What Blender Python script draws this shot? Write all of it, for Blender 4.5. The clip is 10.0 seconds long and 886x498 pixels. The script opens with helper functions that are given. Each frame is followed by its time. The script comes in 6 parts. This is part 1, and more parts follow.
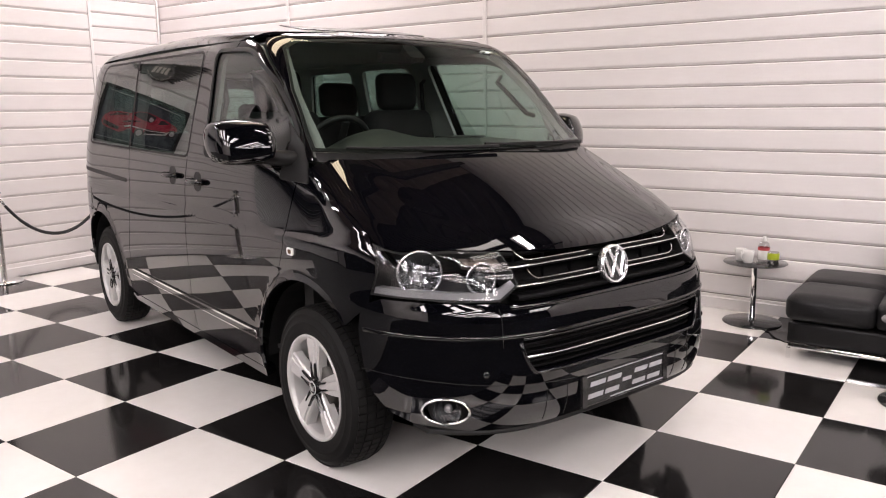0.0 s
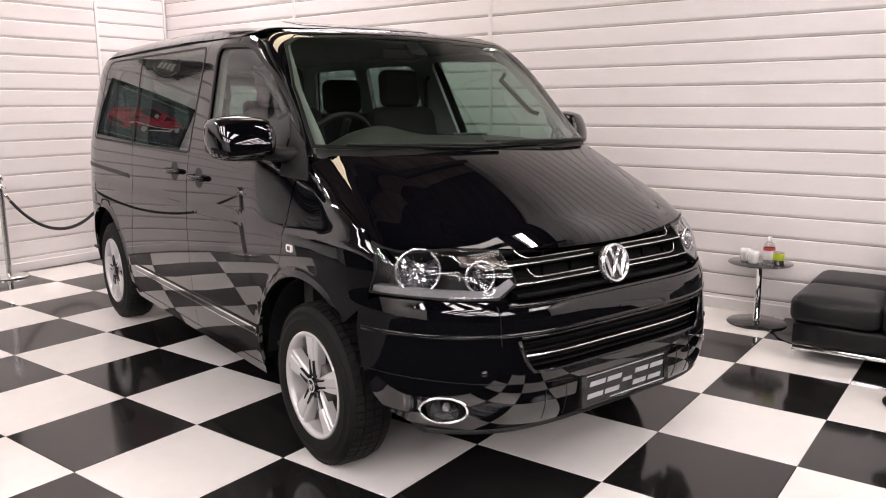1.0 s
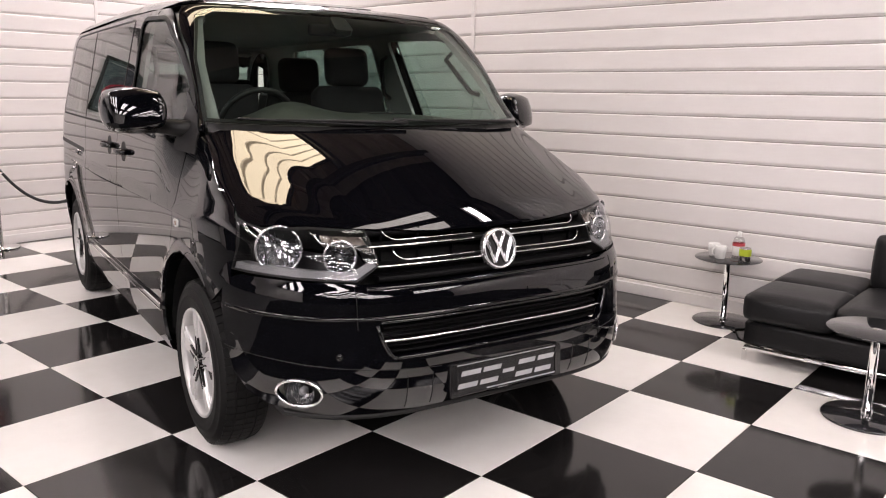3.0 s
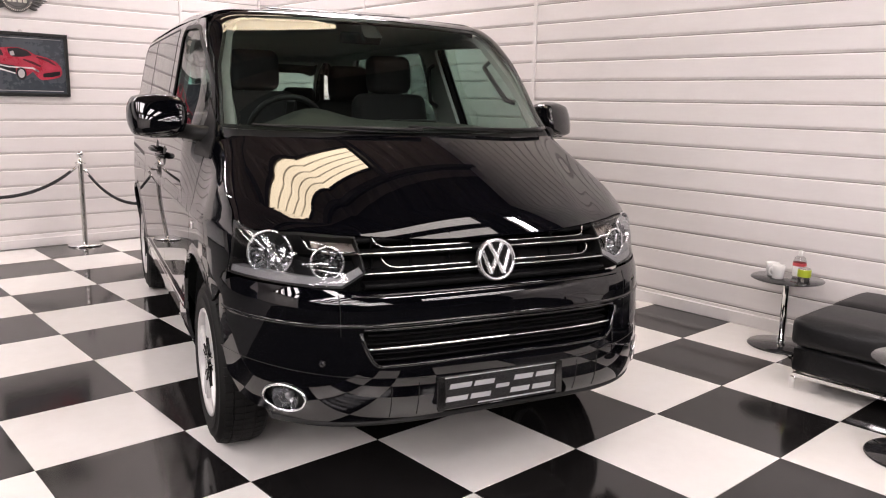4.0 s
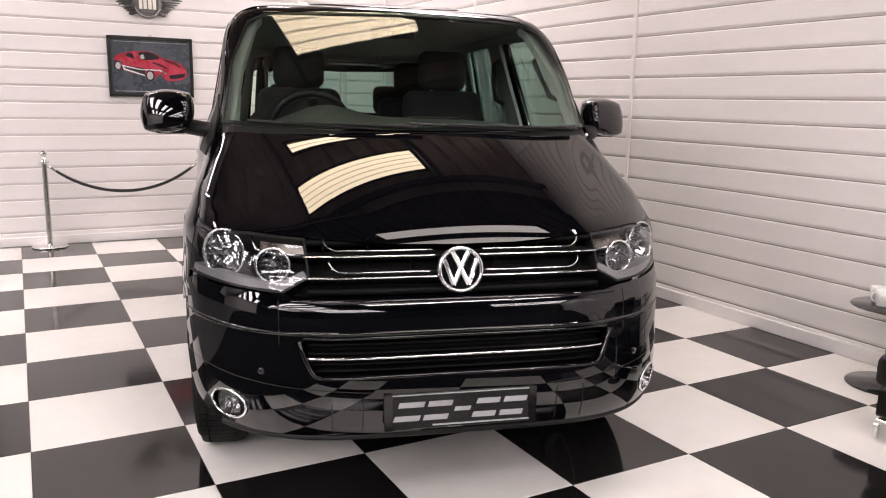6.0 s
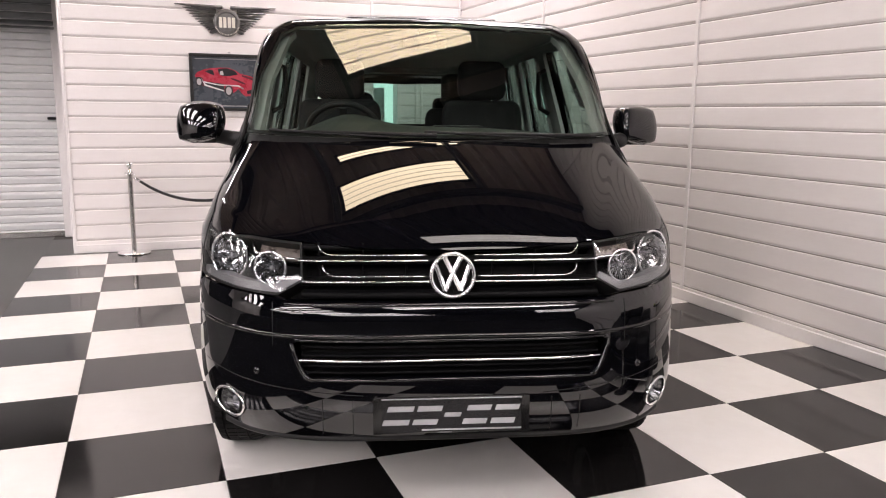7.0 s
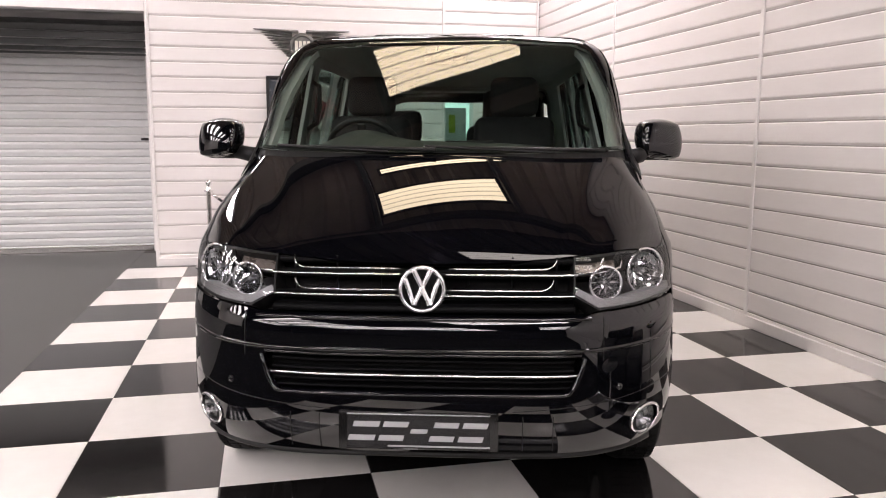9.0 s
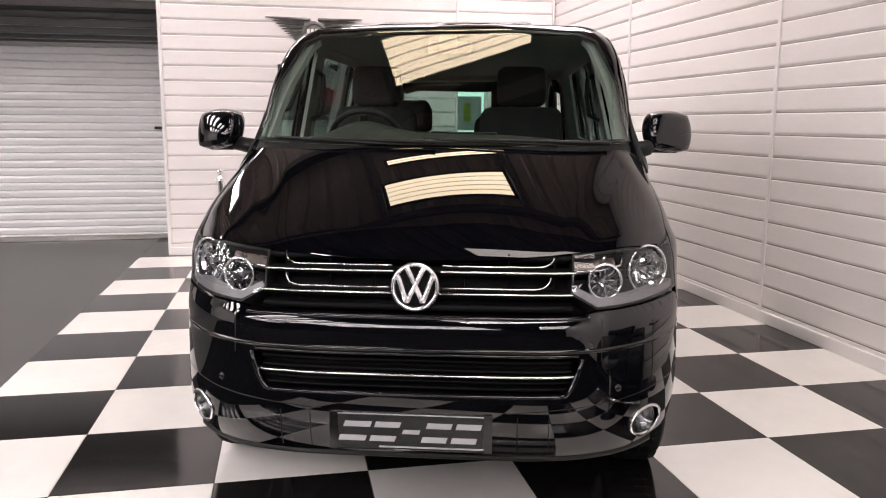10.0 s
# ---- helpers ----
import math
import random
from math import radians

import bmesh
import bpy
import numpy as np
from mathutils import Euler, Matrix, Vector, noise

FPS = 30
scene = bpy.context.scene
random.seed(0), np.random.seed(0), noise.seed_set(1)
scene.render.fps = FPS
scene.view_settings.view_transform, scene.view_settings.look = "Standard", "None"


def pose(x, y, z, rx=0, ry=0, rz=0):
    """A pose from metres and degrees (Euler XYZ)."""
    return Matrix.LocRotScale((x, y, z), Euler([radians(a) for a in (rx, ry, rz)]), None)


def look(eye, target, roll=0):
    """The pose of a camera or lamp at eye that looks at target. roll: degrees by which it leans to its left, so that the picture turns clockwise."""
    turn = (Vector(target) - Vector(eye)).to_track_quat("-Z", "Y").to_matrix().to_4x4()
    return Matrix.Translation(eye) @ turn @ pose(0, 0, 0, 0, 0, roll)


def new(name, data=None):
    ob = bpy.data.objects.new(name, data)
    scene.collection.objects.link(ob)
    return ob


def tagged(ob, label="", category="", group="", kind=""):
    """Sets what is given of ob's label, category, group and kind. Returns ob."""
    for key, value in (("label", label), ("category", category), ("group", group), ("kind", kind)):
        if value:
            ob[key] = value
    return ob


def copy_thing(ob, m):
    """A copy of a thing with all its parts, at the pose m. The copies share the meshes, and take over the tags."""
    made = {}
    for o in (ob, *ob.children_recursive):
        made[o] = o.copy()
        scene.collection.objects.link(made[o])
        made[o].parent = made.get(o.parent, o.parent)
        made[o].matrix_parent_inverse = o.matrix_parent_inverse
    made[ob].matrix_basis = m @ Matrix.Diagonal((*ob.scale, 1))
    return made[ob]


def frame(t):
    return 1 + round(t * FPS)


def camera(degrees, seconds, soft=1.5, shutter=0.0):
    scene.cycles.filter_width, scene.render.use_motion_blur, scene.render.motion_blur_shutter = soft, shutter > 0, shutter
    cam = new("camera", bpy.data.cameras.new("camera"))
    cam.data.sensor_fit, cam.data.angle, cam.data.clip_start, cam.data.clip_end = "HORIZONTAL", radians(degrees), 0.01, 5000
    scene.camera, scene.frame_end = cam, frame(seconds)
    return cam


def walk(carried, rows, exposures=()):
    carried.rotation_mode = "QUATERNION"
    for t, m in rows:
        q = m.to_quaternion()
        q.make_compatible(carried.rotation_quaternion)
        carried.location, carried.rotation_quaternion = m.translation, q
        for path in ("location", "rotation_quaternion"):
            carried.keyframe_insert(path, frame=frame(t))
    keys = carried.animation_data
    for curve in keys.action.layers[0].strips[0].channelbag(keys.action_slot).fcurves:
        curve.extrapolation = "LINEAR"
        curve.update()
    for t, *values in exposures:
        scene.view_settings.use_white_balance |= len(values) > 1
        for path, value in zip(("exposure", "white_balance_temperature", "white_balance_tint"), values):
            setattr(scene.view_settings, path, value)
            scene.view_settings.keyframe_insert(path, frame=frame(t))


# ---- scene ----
cam = camera(59.4, 10.0, soft=1.1)
PATH = [
    (0, (-2.164, -2.44, 1.514), (-0.572, -1.284, 1.155), -0.6),
    (0.5, (-2.158, -2.433, 1.509), (-0.569, -1.273, 1.149), -0.5),
    (1, (-2.13, -2.454, 1.508), (-0.55, -1.283, 1.145), -0.3),
    (1.5, (-2.033, -2.573, 1.508), (-0.464, -1.389, 1.137), -0.1),
    (2, (-1.942, -2.743, 1.495), (-0.388, -1.541, 1.119), 0.1),
    (2.5, (-1.831, -2.852, 1.484), (-0.302, -1.622, 1.097), 0.4),
    (2.7, (-1.746, -2.879, 1.463), (-0.229, -1.635, 1.073), 0.6),
    (4, (-1.309, -3.172, 1.457), (-0.003, -1.704, 1.086), 1.2),
    (4.5, (-1.166, -3.317, 1.455), (0.037, -1.761, 1.089), 1.0),
    (5, (-0.971, -3.35, 1.439), (0.152, -1.739, 1.062), 0.7),
    (5.5, (-0.747, -3.347, 1.446), (0.298, -1.684, 1.067), 1.0),
    (7, (-0.24, -3.566, 1.423), (0.47, -1.728, 1.08), 0.5),
    (7.5, (-0.064, -3.512, 1.415), (0.557, -1.638, 1.097), 0.3),
    (8, (0.055, -3.543, 1.426), (0.602, -1.644, 1.122), 0.2),
    (8.5, (0.165, -3.624, 1.428), (0.651, -1.706, 1.135), 0.2),
    (9, (0.214, -3.669, 1.394), (0.656, -1.74, 1.104), 0.2),
    (9.5, (0.25, -3.686, 1.401), (0.659, -1.751, 1.101), 0.3),
    (10, (0.312, -3.616, 1.412), (0.703, -1.681, 1.091), 0.3),
]
walk(cam, [(t, look(eye, target, roll)) for t, eye, target, roll in PATH])

# ---- sizes ----
TILE = 0.61          # floor tile
XR = 3.66            # panelled wall beside the van
YB = 4.96            # wall behind the van
YR = 5.97            # its recessed part
YS = 6.20            # roller shutter
# XL and YF lie far out of view, making room for added fill lights
XL, YF = -12.0, -13.0  # far sides of the hall
ZC = 4.6             # roof

# ---- world and light ----
world = bpy.data.worlds.new("world")
scene.world = world
world.use_nodes = True
world.node_tree.nodes["Background"].inputs[0].default_value = (0.6, 0.65, 0.7, 1)
world.node_tree.nodes["Background"].inputs[1].default_value = 0.05
ROOFLIGHT, TUBE = 9.7, 60.0
scene.view_settings.exposure = 0.0


# ---- materials ----
def mat(name, base, rough=0.5, metal=0.0, coat=0.0, spec=0.5):
    m = bpy.data.materials.new(name)
    m.use_nodes = True
    b = m.node_tree.nodes["Principled BSDF"]
    b.inputs["Base Color"].default_value = (*base, 1)
    b.inputs["Roughness"].default_value = rough
    b.inputs["Metallic"].default_value = metal
    b.inputs["Coat Weight"].default_value = coat
    b.inputs["Coat Roughness"].default_value = 0.03
    b.inputs["Specular IOR Level"].default_value = spec
    return m


def node(m, kind, **values):
    n = m.node_tree.nodes.new(kind)
    for key, value in values.items():
        n.inputs[key.replace("_", " ")].default_value = value
    return n


def wire(m, a, out, b, into):
    m.node_tree.links.new(a.outputs[out], b.inputs[into])


def vary(m, dark, light, scale, rough=None, bump=0.0, bump_scale=None, detail=6.0, stretch=(1, 1, 1), per_piece=0.0):
    """Two-scale mottling of colour, roughness and relief, in object space."""
    b = m.node_tree.nodes["Principled BSDF"]
    co = m.node_tree.nodes.new("ShaderNodeTexCoord")
    mp = m.node_tree.nodes.new("ShaderNodeMapping")
    mp.inputs["Scale"].default_value = stretch
    wire(m, co, "Object", mp, "Vector")
    n1 = node(m, "ShaderNodeTexNoise", Scale=scale, Detail=detail, Roughness=0.6)
    n2 = node(m, "ShaderNodeTexNoise", Scale=scale * 9.0, Detail=4.0, Roughness=0.6)
    info = m.node_tree.nodes.new("ShaderNodeObjectInfo")
    n1.noise_dimensions = n2.noise_dimensions = "4D"
    for n in (n1, n2):
        wire(m, mp, "Vector", n, "Vector")
        k = m.node_tree.nodes.new("ShaderNodeMath")
        k.operation = "MULTIPLY"
        k.inputs[1].default_value = 50.0
        wire(m, info, "Random", k, 0)
        wire(m, k, 0, n, "W")
    mix = m.node_tree.nodes.new("ShaderNodeMath")
    mix.operation = "MULTIPLY_ADD"
    mix.inputs[1].default_value = 0.35
    wire(m, n2, 0, mix, 0)
    k2 = m.node_tree.nodes.new("ShaderNodeMath")
    k2.operation = "MULTIPLY"
    k2.inputs[1].default_value = 0.65
    wire(m, n1, 0, k2, 0)
    wire(m, k2, 0, mix, 2)
    ramp = m.node_tree.nodes.new("ShaderNodeValToRGB")
    ramp.color_ramp.elements[0].position, ramp.color_ramp.elements[1].position = 0.32, 0.68
    ramp.color_ramp.elements[0].color, ramp.color_ramp.elements[1].color = (*dark, 1), (*light, 1)
    wire(m, mix, 0, ramp, 0)
    last = ramp
    if per_piece:
        hsv = m.node_tree.nodes.new("ShaderNodeHueSaturation")
        r = m.node_tree.nodes.new("ShaderNodeMapRange")
        r.inputs["To Min"].default_value, r.inputs["To Max"].default_value = 1 - per_piece, 1 + per_piece
        wire(m, info, "Random", r, 0)
        wire(m, r, 0, hsv, "Value")
        wire(m, ramp, 0, hsv, "Color")
        last = hsv
    wire(m, last, 0, b, "Base Color")
    if rough:
        r = m.node_tree.nodes.new("ShaderNodeMapRange")
        r.inputs["To Min"].default_value, r.inputs["To Max"].default_value = rough
        wire(m, mix, 0, r, 0)
        wire(m, r, 0, b, "Roughness")
    if bump:
        nb = node(m, "ShaderNodeTexNoise", Scale=bump_scale or scale * 9, Detail=3.0)
        wire(m, mp, "Vector", nb, "Vector")
        bp = m.node_tree.nodes.new("ShaderNodeBump")
        bp.inputs["Strength"].default_value, bp.inputs["Distance"].default_value = bump, 0.01
        wire(m, nb, 0, bp, "Height")
        wire(m, bp, 0, b, "Normal")
    return m


def emit(name, colour, strength):
    m = mat(name, (0.8, 0.8, 0.8))
    b = m.node_tree.nodes["Principled BSDF"]
    b.inputs["Emission Color"].default_value = (*colour, 1)
    b.inputs["Emission Strength"].default_value = strength
    return m


M_BLACK_TILE = vary(mat("black_tile", (0.02, 0.019, 0.019)), (0.006, 0.0055, 0.0055), (0.015, 0.014, 0.014), 2.0, (0.06, 0.14), 0.02, 9.0, per_piece=0.15)
M_BLACK_TILE.node_tree.nodes["Principled BSDF"].inputs["IOR"].default_value = 1.52
M_WHITE_TILE = vary(mat("white_tile", (0.8, 0.78, 0.75)), (0.76, 0.735, 0.70), (0.84, 0.82, 0.79), 1.5, (0.07, 0.16), 0.02, 9.0, per_piece=0.03)
M_JOINT = mat("tile_joint", (0.05, 0.045, 0.04), 0.7)
M_CARPET = vary(mat("dark_floor_paint", (0.07, 0.07, 0.068)), (0.05, 0.05, 0.048), (0.085, 0.083, 0.08), 1.2, (0.35, 0.5), 0.05, 60)
M_DARK_FLOOR = vary(mat("black_floor_paint", (0.018, 0.018, 0.018)), (0.013, 0.013, 0.013), (0.024, 0.024, 0.024), 1.2, (0.4, 0.55), 0.05, 60)
M_BOARD = vary(mat("white_upvc_board", (0.80, 0.765, 0.755)), (0.775, 0.735, 0.725), (0.83, 0.795, 0.785), 1.4, (0.24, 0.4), 0.035, 5.0, stretch=(0.6, 0.6, 3), per_piece=0.015)
# groove colours carry the lap shadow; paler copy for the better lit north wall
M_GROOVE_SHADED = mat("shaded_groove", (0.27, 0.245, 0.235), 0.6)
M_GROOVE_LIT = mat("lit_groove", (0.5, 0.465, 0.455), 0.6)
M_TRIM = vary(mat("white_trim", (0.8, 0.77, 0.76)), (0.76, 0.73, 0.72), (0.82, 0.79, 0.78), 3.0, (0.25, 0.4))
M_PLASTER = vary(mat("plaster", (0.7, 0.67, 0.65)), (0.62, 0.6, 0.58), (0.74, 0.71, 0.69), 0.7, (0.6, 0.8), 0.05, 30)
M_DARK_WALL = vary(mat("dark_wall", (0.02, 0.02, 0.021)), (0.014, 0.014, 0.015), (0.026, 0.026, 0.027), 1.5, (0.6, 0.8))
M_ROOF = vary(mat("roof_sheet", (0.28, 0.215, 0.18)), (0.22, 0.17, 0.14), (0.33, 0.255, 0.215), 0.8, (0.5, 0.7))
# dark copy of the roof sheet, for the half that gets no light
M_ROOF_UNLIT = vary(mat("unlit_roof_sheet", (0.06, 0.055, 0.05)), (0.045, 0.04, 0.037), (0.075, 0.068, 0.062), 0.8, (0.6, 0.8))
for m in (M_ROOF_UNLIT, M_DARK_WALL, M_DARK_FLOOR):
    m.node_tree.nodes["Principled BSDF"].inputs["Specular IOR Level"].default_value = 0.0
M_STEEL = vary(mat("painted_steel", (0.06, 0.055, 0.05)), (0.045, 0.04, 0.036), (0.075, 0.07, 0.065), 2.0, (0.4, 0.6))
M_SHUTTER = vary(mat("shutter_slat", (0.68, 0.68, 0.68)), (0.63, 0.63, 0.63), (0.73, 0.73, 0.73), 1.5, (0.3, 0.45), per_piece=0.03)
# dark copy of the slat colour: the coil's shade is in the colour
M_SHUTTER_SHADED = vary(mat("shaded_slat", (0.16, 0.165, 0.165)), (0.12, 0.125, 0.125), (0.19, 0.195, 0.195), 2.0, (0.3, 0.45))
M_CHROME = mat("chrome", (0.86, 0.86, 0.86), 0.06, 1.0)
M_BRUSHED = vary(mat("brushed_steel", (0.6, 0.58, 0.56), 0.25, 1.0), (0.52, 0.5, 0.48), (0.66, 0.64, 0.62), 4.0, (0.18, 0.3), stretch=(1, 1, 12))
M_ROPE = vary(mat("black_rope", (0.012, 0.012, 0.013)), (0.008, 0.008, 0.008), (0.02, 0.02, 0.022), 30, (0.5, 0.8))
M_LEATHER = vary(mat("black_leather", (0.015, 0.015, 0.016)), (0.006, 0.006, 0.0065), (0.011, 0.011, 0.012), 5.0, (0.34, 0.48), 0.15, 90)
M_LEATHER.node_tree.nodes["Principled BSDF"].inputs["Specular IOR Level"].default_value = 0.3
M_BLACK_FRAME = mat("black_frame", (0.012, 0.012, 0.012), 0.3)
M_GLASS_TOP = mat("smoked_glass", (0.018, 0.018, 0.02), 0.04, 0.0, 0.3)
M_PEWTER = vary(mat("pewter", (0.16, 0.155, 0.15), 0.35, 0.8), (0.10, 0.10, 0.098), (0.24, 0.235, 0.23), 14, (0.25, 0.45))
M_IVORY = mat("ivory_paint", (0.75, 0.72, 0.64), 0.45)
M_POSTER = vary(mat("poster_ground", (0.055, 0.065, 0.08)), (0.04, 0.05, 0.062), (0.075, 0.085, 0.1), 3.0, (0.25, 0.3))
M_RED = vary(mat("print_red", (0.42, 0.02, 0.05)), (0.30, 0.012, 0.03), (0.50, 0.05, 0.085), 9.0, (0.25, 0.3))
M_RED_DARK = mat("print_dark_red", (0.07, 0.005, 0.012), 0.28)
M_PRINT_BLACK = mat("print_black", (0.01, 0.01, 0.012), 0.28)
M_PRINT_SILVER = mat("print_silver", (0.5, 0.48, 0.48), 0.28)
M_CHINA = mat("white_china", (0.8, 0.79, 0.77), 0.15, 0, 0.3)
M_GREEN = vary(mat("green_tin", (0.42, 0.5, 0.03)), (0.36, 0.45, 0.02), (0.48, 0.56, 0.05), 8, (0.25, 0.35))
M_LABEL_RED = mat("red_label", (0.45, 0.05, 0.06), 0.4)
M_ROOFLIGHT = emit("roof_light_sheet", (1.0, 0.80, 0.56), ROOFLIGHT)
M_WARM = emit("warm_roof_sheet", (1.0, 0.91, 0.88), ROOFLIGHT * 0.55)
M_RIB = emit("roof_light_rib", (1.0, 0.72, 0.45), ROOFLIGHT * 0.14)
M_SHEET = emit("pale_roof_sheet", (1.0, 0.905, 0.92), ROOFLIGHT * 1.08)
# brighter glow for the added fill panels
M_FILL = emit("fill_light_sheet", (1.0, 0.905, 0.92), ROOFLIGHT * 2.2)
M_TUBE = emit("lamp_tube", (1.0, 0.92, 0.93), TUBE)
M_ROOM_GLOW = emit("glowing_room", (0.82, 1.0, 0.95), 1.9)


# ---- mesh helpers ----
def part(name, bm, material, parent=None, label="", smooth=False, angle=None):
    me = bpy.data.meshes.new(name)
    bm.normal_update()
    bm.to_mesh(me)
    bm.free()
    me.materials.append(material)
    if smooth or angle:
        me.shade_smooth()
        if angle:
            me.set_sharp_from_angle(angle=radians(angle))
    ob = new(name, me)
    if parent:
        ob.parent = parent
    if label:
        ob["label"] = label
    return ob


def empty(name, m, label="", category="", group="", kind=""):
    ob = new(name)
    ob.empty_display_size = 0.1
    ob.matrix_basis = m
    return tagged(ob, label, category, group, kind)


def box(bm, x0, x1, y0, y1, z0, z1, bevel=0.0, segments=1, m=None):
    r = bmesh.ops.create_cube(bm, size=1.0)
    vs = r["verts"]
    bmesh.ops.scale(bm, vec=(x1 - x0, y1 - y0, z1 - z0), verts=vs)
    bmesh.ops.translate(bm, vec=((x0 + x1) / 2, (y0 + y1) / 2, (z0 + z1) / 2), verts=vs)
    if bevel:
        es = list({e for v in vs for e in v.link_edges})
        b = bmesh.ops.bevel(bm, geom=es, offset=bevel, segments=segments, profile=0.5, affect="EDGES")
        vs = list({v for f in b["faces"] for v in f.verts} | {v for v in vs if v.is_valid})
    if m:
        bmesh.ops.transform(bm, matrix=m, verts=vs)
    return bm


def boxed(*a, **k):
    return box(bmesh.new(), *a, **k)


def lathe(profile, n=40, bm=None, m=None, close=False):
    """Turns a profile of (radius, z) round z."""
    bm = bm or bmesh.new()
    rings = []
    for r, z in profile:
        if r < 1e-5:
            rings.append([bm.verts.new((0, 0, z))] * n)
        else:
            rings.append([bm.verts.new((r * math.cos(2 * math.pi * i / n), r * math.sin(2 * math.pi * i / n), z)) for i in range(n)])
    made = {v for ring in rings for v in ring}
    for a, b in zip(rings, rings[1:]):
        for i in range(n):
            j = (i + 1) % n
            vs = []
            for v in (a[i], a[j], b[j], b[i]):
                if v not in vs:
                    vs.append(v)
            if len(vs) > 2:
                bm.faces.new(vs)
    if m:
        bmesh.ops.transform(bm, matrix=m, verts=list(made))
    return bm


def tube(points, radius, n=8, bm=None, closed=False, cap=True):
    """A round bar along points; radius is a number or one per point."""
    bm = bm or bmesh.new()
    ps = [Vector(p) for p in points]
    rings, up = [], None
    for i, p in enumerate(ps):
        a = ps[i - 1] if i or closed else p
        b = ps[(i + 1) % len(ps)] if i < len(ps) - 1 or closed else p
        d = (b - a).normalized()
        if up is None:
            up = d.orthogonal().normalized()
        up = (up - d * up.dot(d)).normalized()
        side = d.cross(up)
        r = radius if isinstance(radius, (int, float)) else radius[i]
        rings.append([bm.verts.new(p + up * r * math.cos(2 * math.pi * k / n) + side * r * math.sin(2 * math.pi * k / n)) for k in range(n)])
    pairs = list(zip(rings, rings[1:])) + ([(rings[-1], rings[0])] if closed else [])
    for a, b in pairs:
        for k in range(n):
            bm.faces.new((a[k], a[(k + 1) % n], b[(k + 1) % n], b[k]))
    if cap and not closed:
        bm.faces.new(rings[0][::-1])
        bm.faces.new(rings[-1])
    return bm


def prism(outline, y0, y1, bm=None, plane="xz"):
    """A flat outline given depth: corners in x and z between two y, or in x and y between two z."""
    bm = bm or bmesh.new()
    put = (lambda a, b, d: (a, d, b)) if plane == "xz" else ((lambda a, b, d: (a, b, d)) if plane == "xy" else (lambda a, b, d: (d, a, b)))
    v0 = [bm.verts.new(put(a, b, y0)) for a, b in outline]
    v1 = [bm.verts.new(put(a, b, y1)) for a, b in outline]
    bm.faces.new(v0)
    bm.faces.new(v1[::-1])
    n = len(outline)
    for i in range(n):
        bm.faces.new((v0[i], v1[i], v1[(i + 1) % n], v0[(i + 1) % n]))
    bmesh.ops.recalc_face_normals(bm, faces=bm.faces)
    return bm


# ---- the hall ----
floor = part("floor", boxed(XL, XR + 0.2, YF, YS + 3, -0.2, -0.004), M_JOINT)
tagged(floor, "chequered floor of glossy black and white square tiles", "floor", kind="structure")
dark_floor = part("floor_dark", boxed(XL, -2 * TILE, 0.5, YS + 0.1, -0.003, 0.0), M_CARPET)
tagged(dark_floor, "plain dark grey floor beside the chequered tiles", "floor", kind="structure")
rear_floor = part("floor_dark_rear", boxed(-2 * TILE + 0.002, XR, YF, -6 * TILE - 0.002, -0.003, 0.0), M_DARK_FLOOR)
tagged(rear_floor, "plain dark grey floor beyond the chequered tiles", "floor", kind="structure")
side_floor = part("floor_dark_side", boxed(XL, -2 * TILE, YF, 0.498, -0.003, 0.0), M_DARK_FLOOR)
tagged(side_floor, "plain blackish floor beside the chequered tiles", "floor", kind="structure")
band = part("floor_band", boxed(-2 * TILE + 0.002, XR, 8 * TILE + 0.002, YR, -0.003, 0.0), M_CARPET)
tagged(band, "dark strip of floor along the wall", "floor", kind="structure")


def clad_wall(name, label, ends, z0, z1, pitch, first, into, groove=None):
    """Wall of lapped white boards: ends are stretches along the wall, into(a, b, d) puts run, height and depth."""
    a0, a1 = ends[0][0], ends[-1][1]
    bm = bmesh.new()
    core = [into(a, b, d) for a in (a0, a1) for b in (z0, z1) for d in (0.012, 0.16)]
    lo, hi = Vector(map(min, *core)), Vector(map(max, *core))
    box(bm, lo.x, hi.x, lo.y, hi.y, lo.z, hi.z)
    # core shows only in the grooves, coloured as the shadow under each lap
    wall = part(name, bm, groove or M_GROOVE_SHADED)
    tagged(wall, label, "wall", kind="structure")
    # one board: flat face, rounded lower nose, slanted lap into the groove
    prof = [(0.001, 0.0135), (0.017, 0.0012), (0.024, 0.0), (pitch - 0.012, 0.0008), (pitch - 0.005, 0.0035), (pitch - 0.003, 0.0135)]
    for b0, b1 in ends:
        levels = int((z1 - first) / pitch) + 1
        meshes = {}
        for k in range(-1, levels):
            z = first + k * pitch
            lo_z, hi_z = max(z, z0), min(z + pitch, z1)
            if hi_z - lo_z < 0.02:
                continue
            key = (round(hi_z - lo_z, 3), k < 0)
            if key not in meshes:
                bm = bmesh.new()
                rows = []
                for a in (b0 + 0.002, b1 - 0.002):
                    rows.append([bm.verts.new(into(a, min(max(h, lo_z - z), hi_z - z), d)) for h, d in prof])
                n = len(prof)
                for i in range(n):
                    bm.faces.new((rows[0][i], rows[0][(i + 1) % n], rows[1][(i + 1) % n], rows[1][i]))
                bm.faces.new(rows[0])
                bm.faces.new(rows[1][::-1])
                bmesh.ops.recalc_face_normals(bm, faces=bm.faces)
                me = bpy.data.meshes.new("board")
                bm.to_mesh(me)
                bm.free()
                me.materials.append(M_BOARD)
                meshes[key] = me
            ob = new("board", meshes[key])
            ob.location.z = z
            ob.parent = wall
    return wall


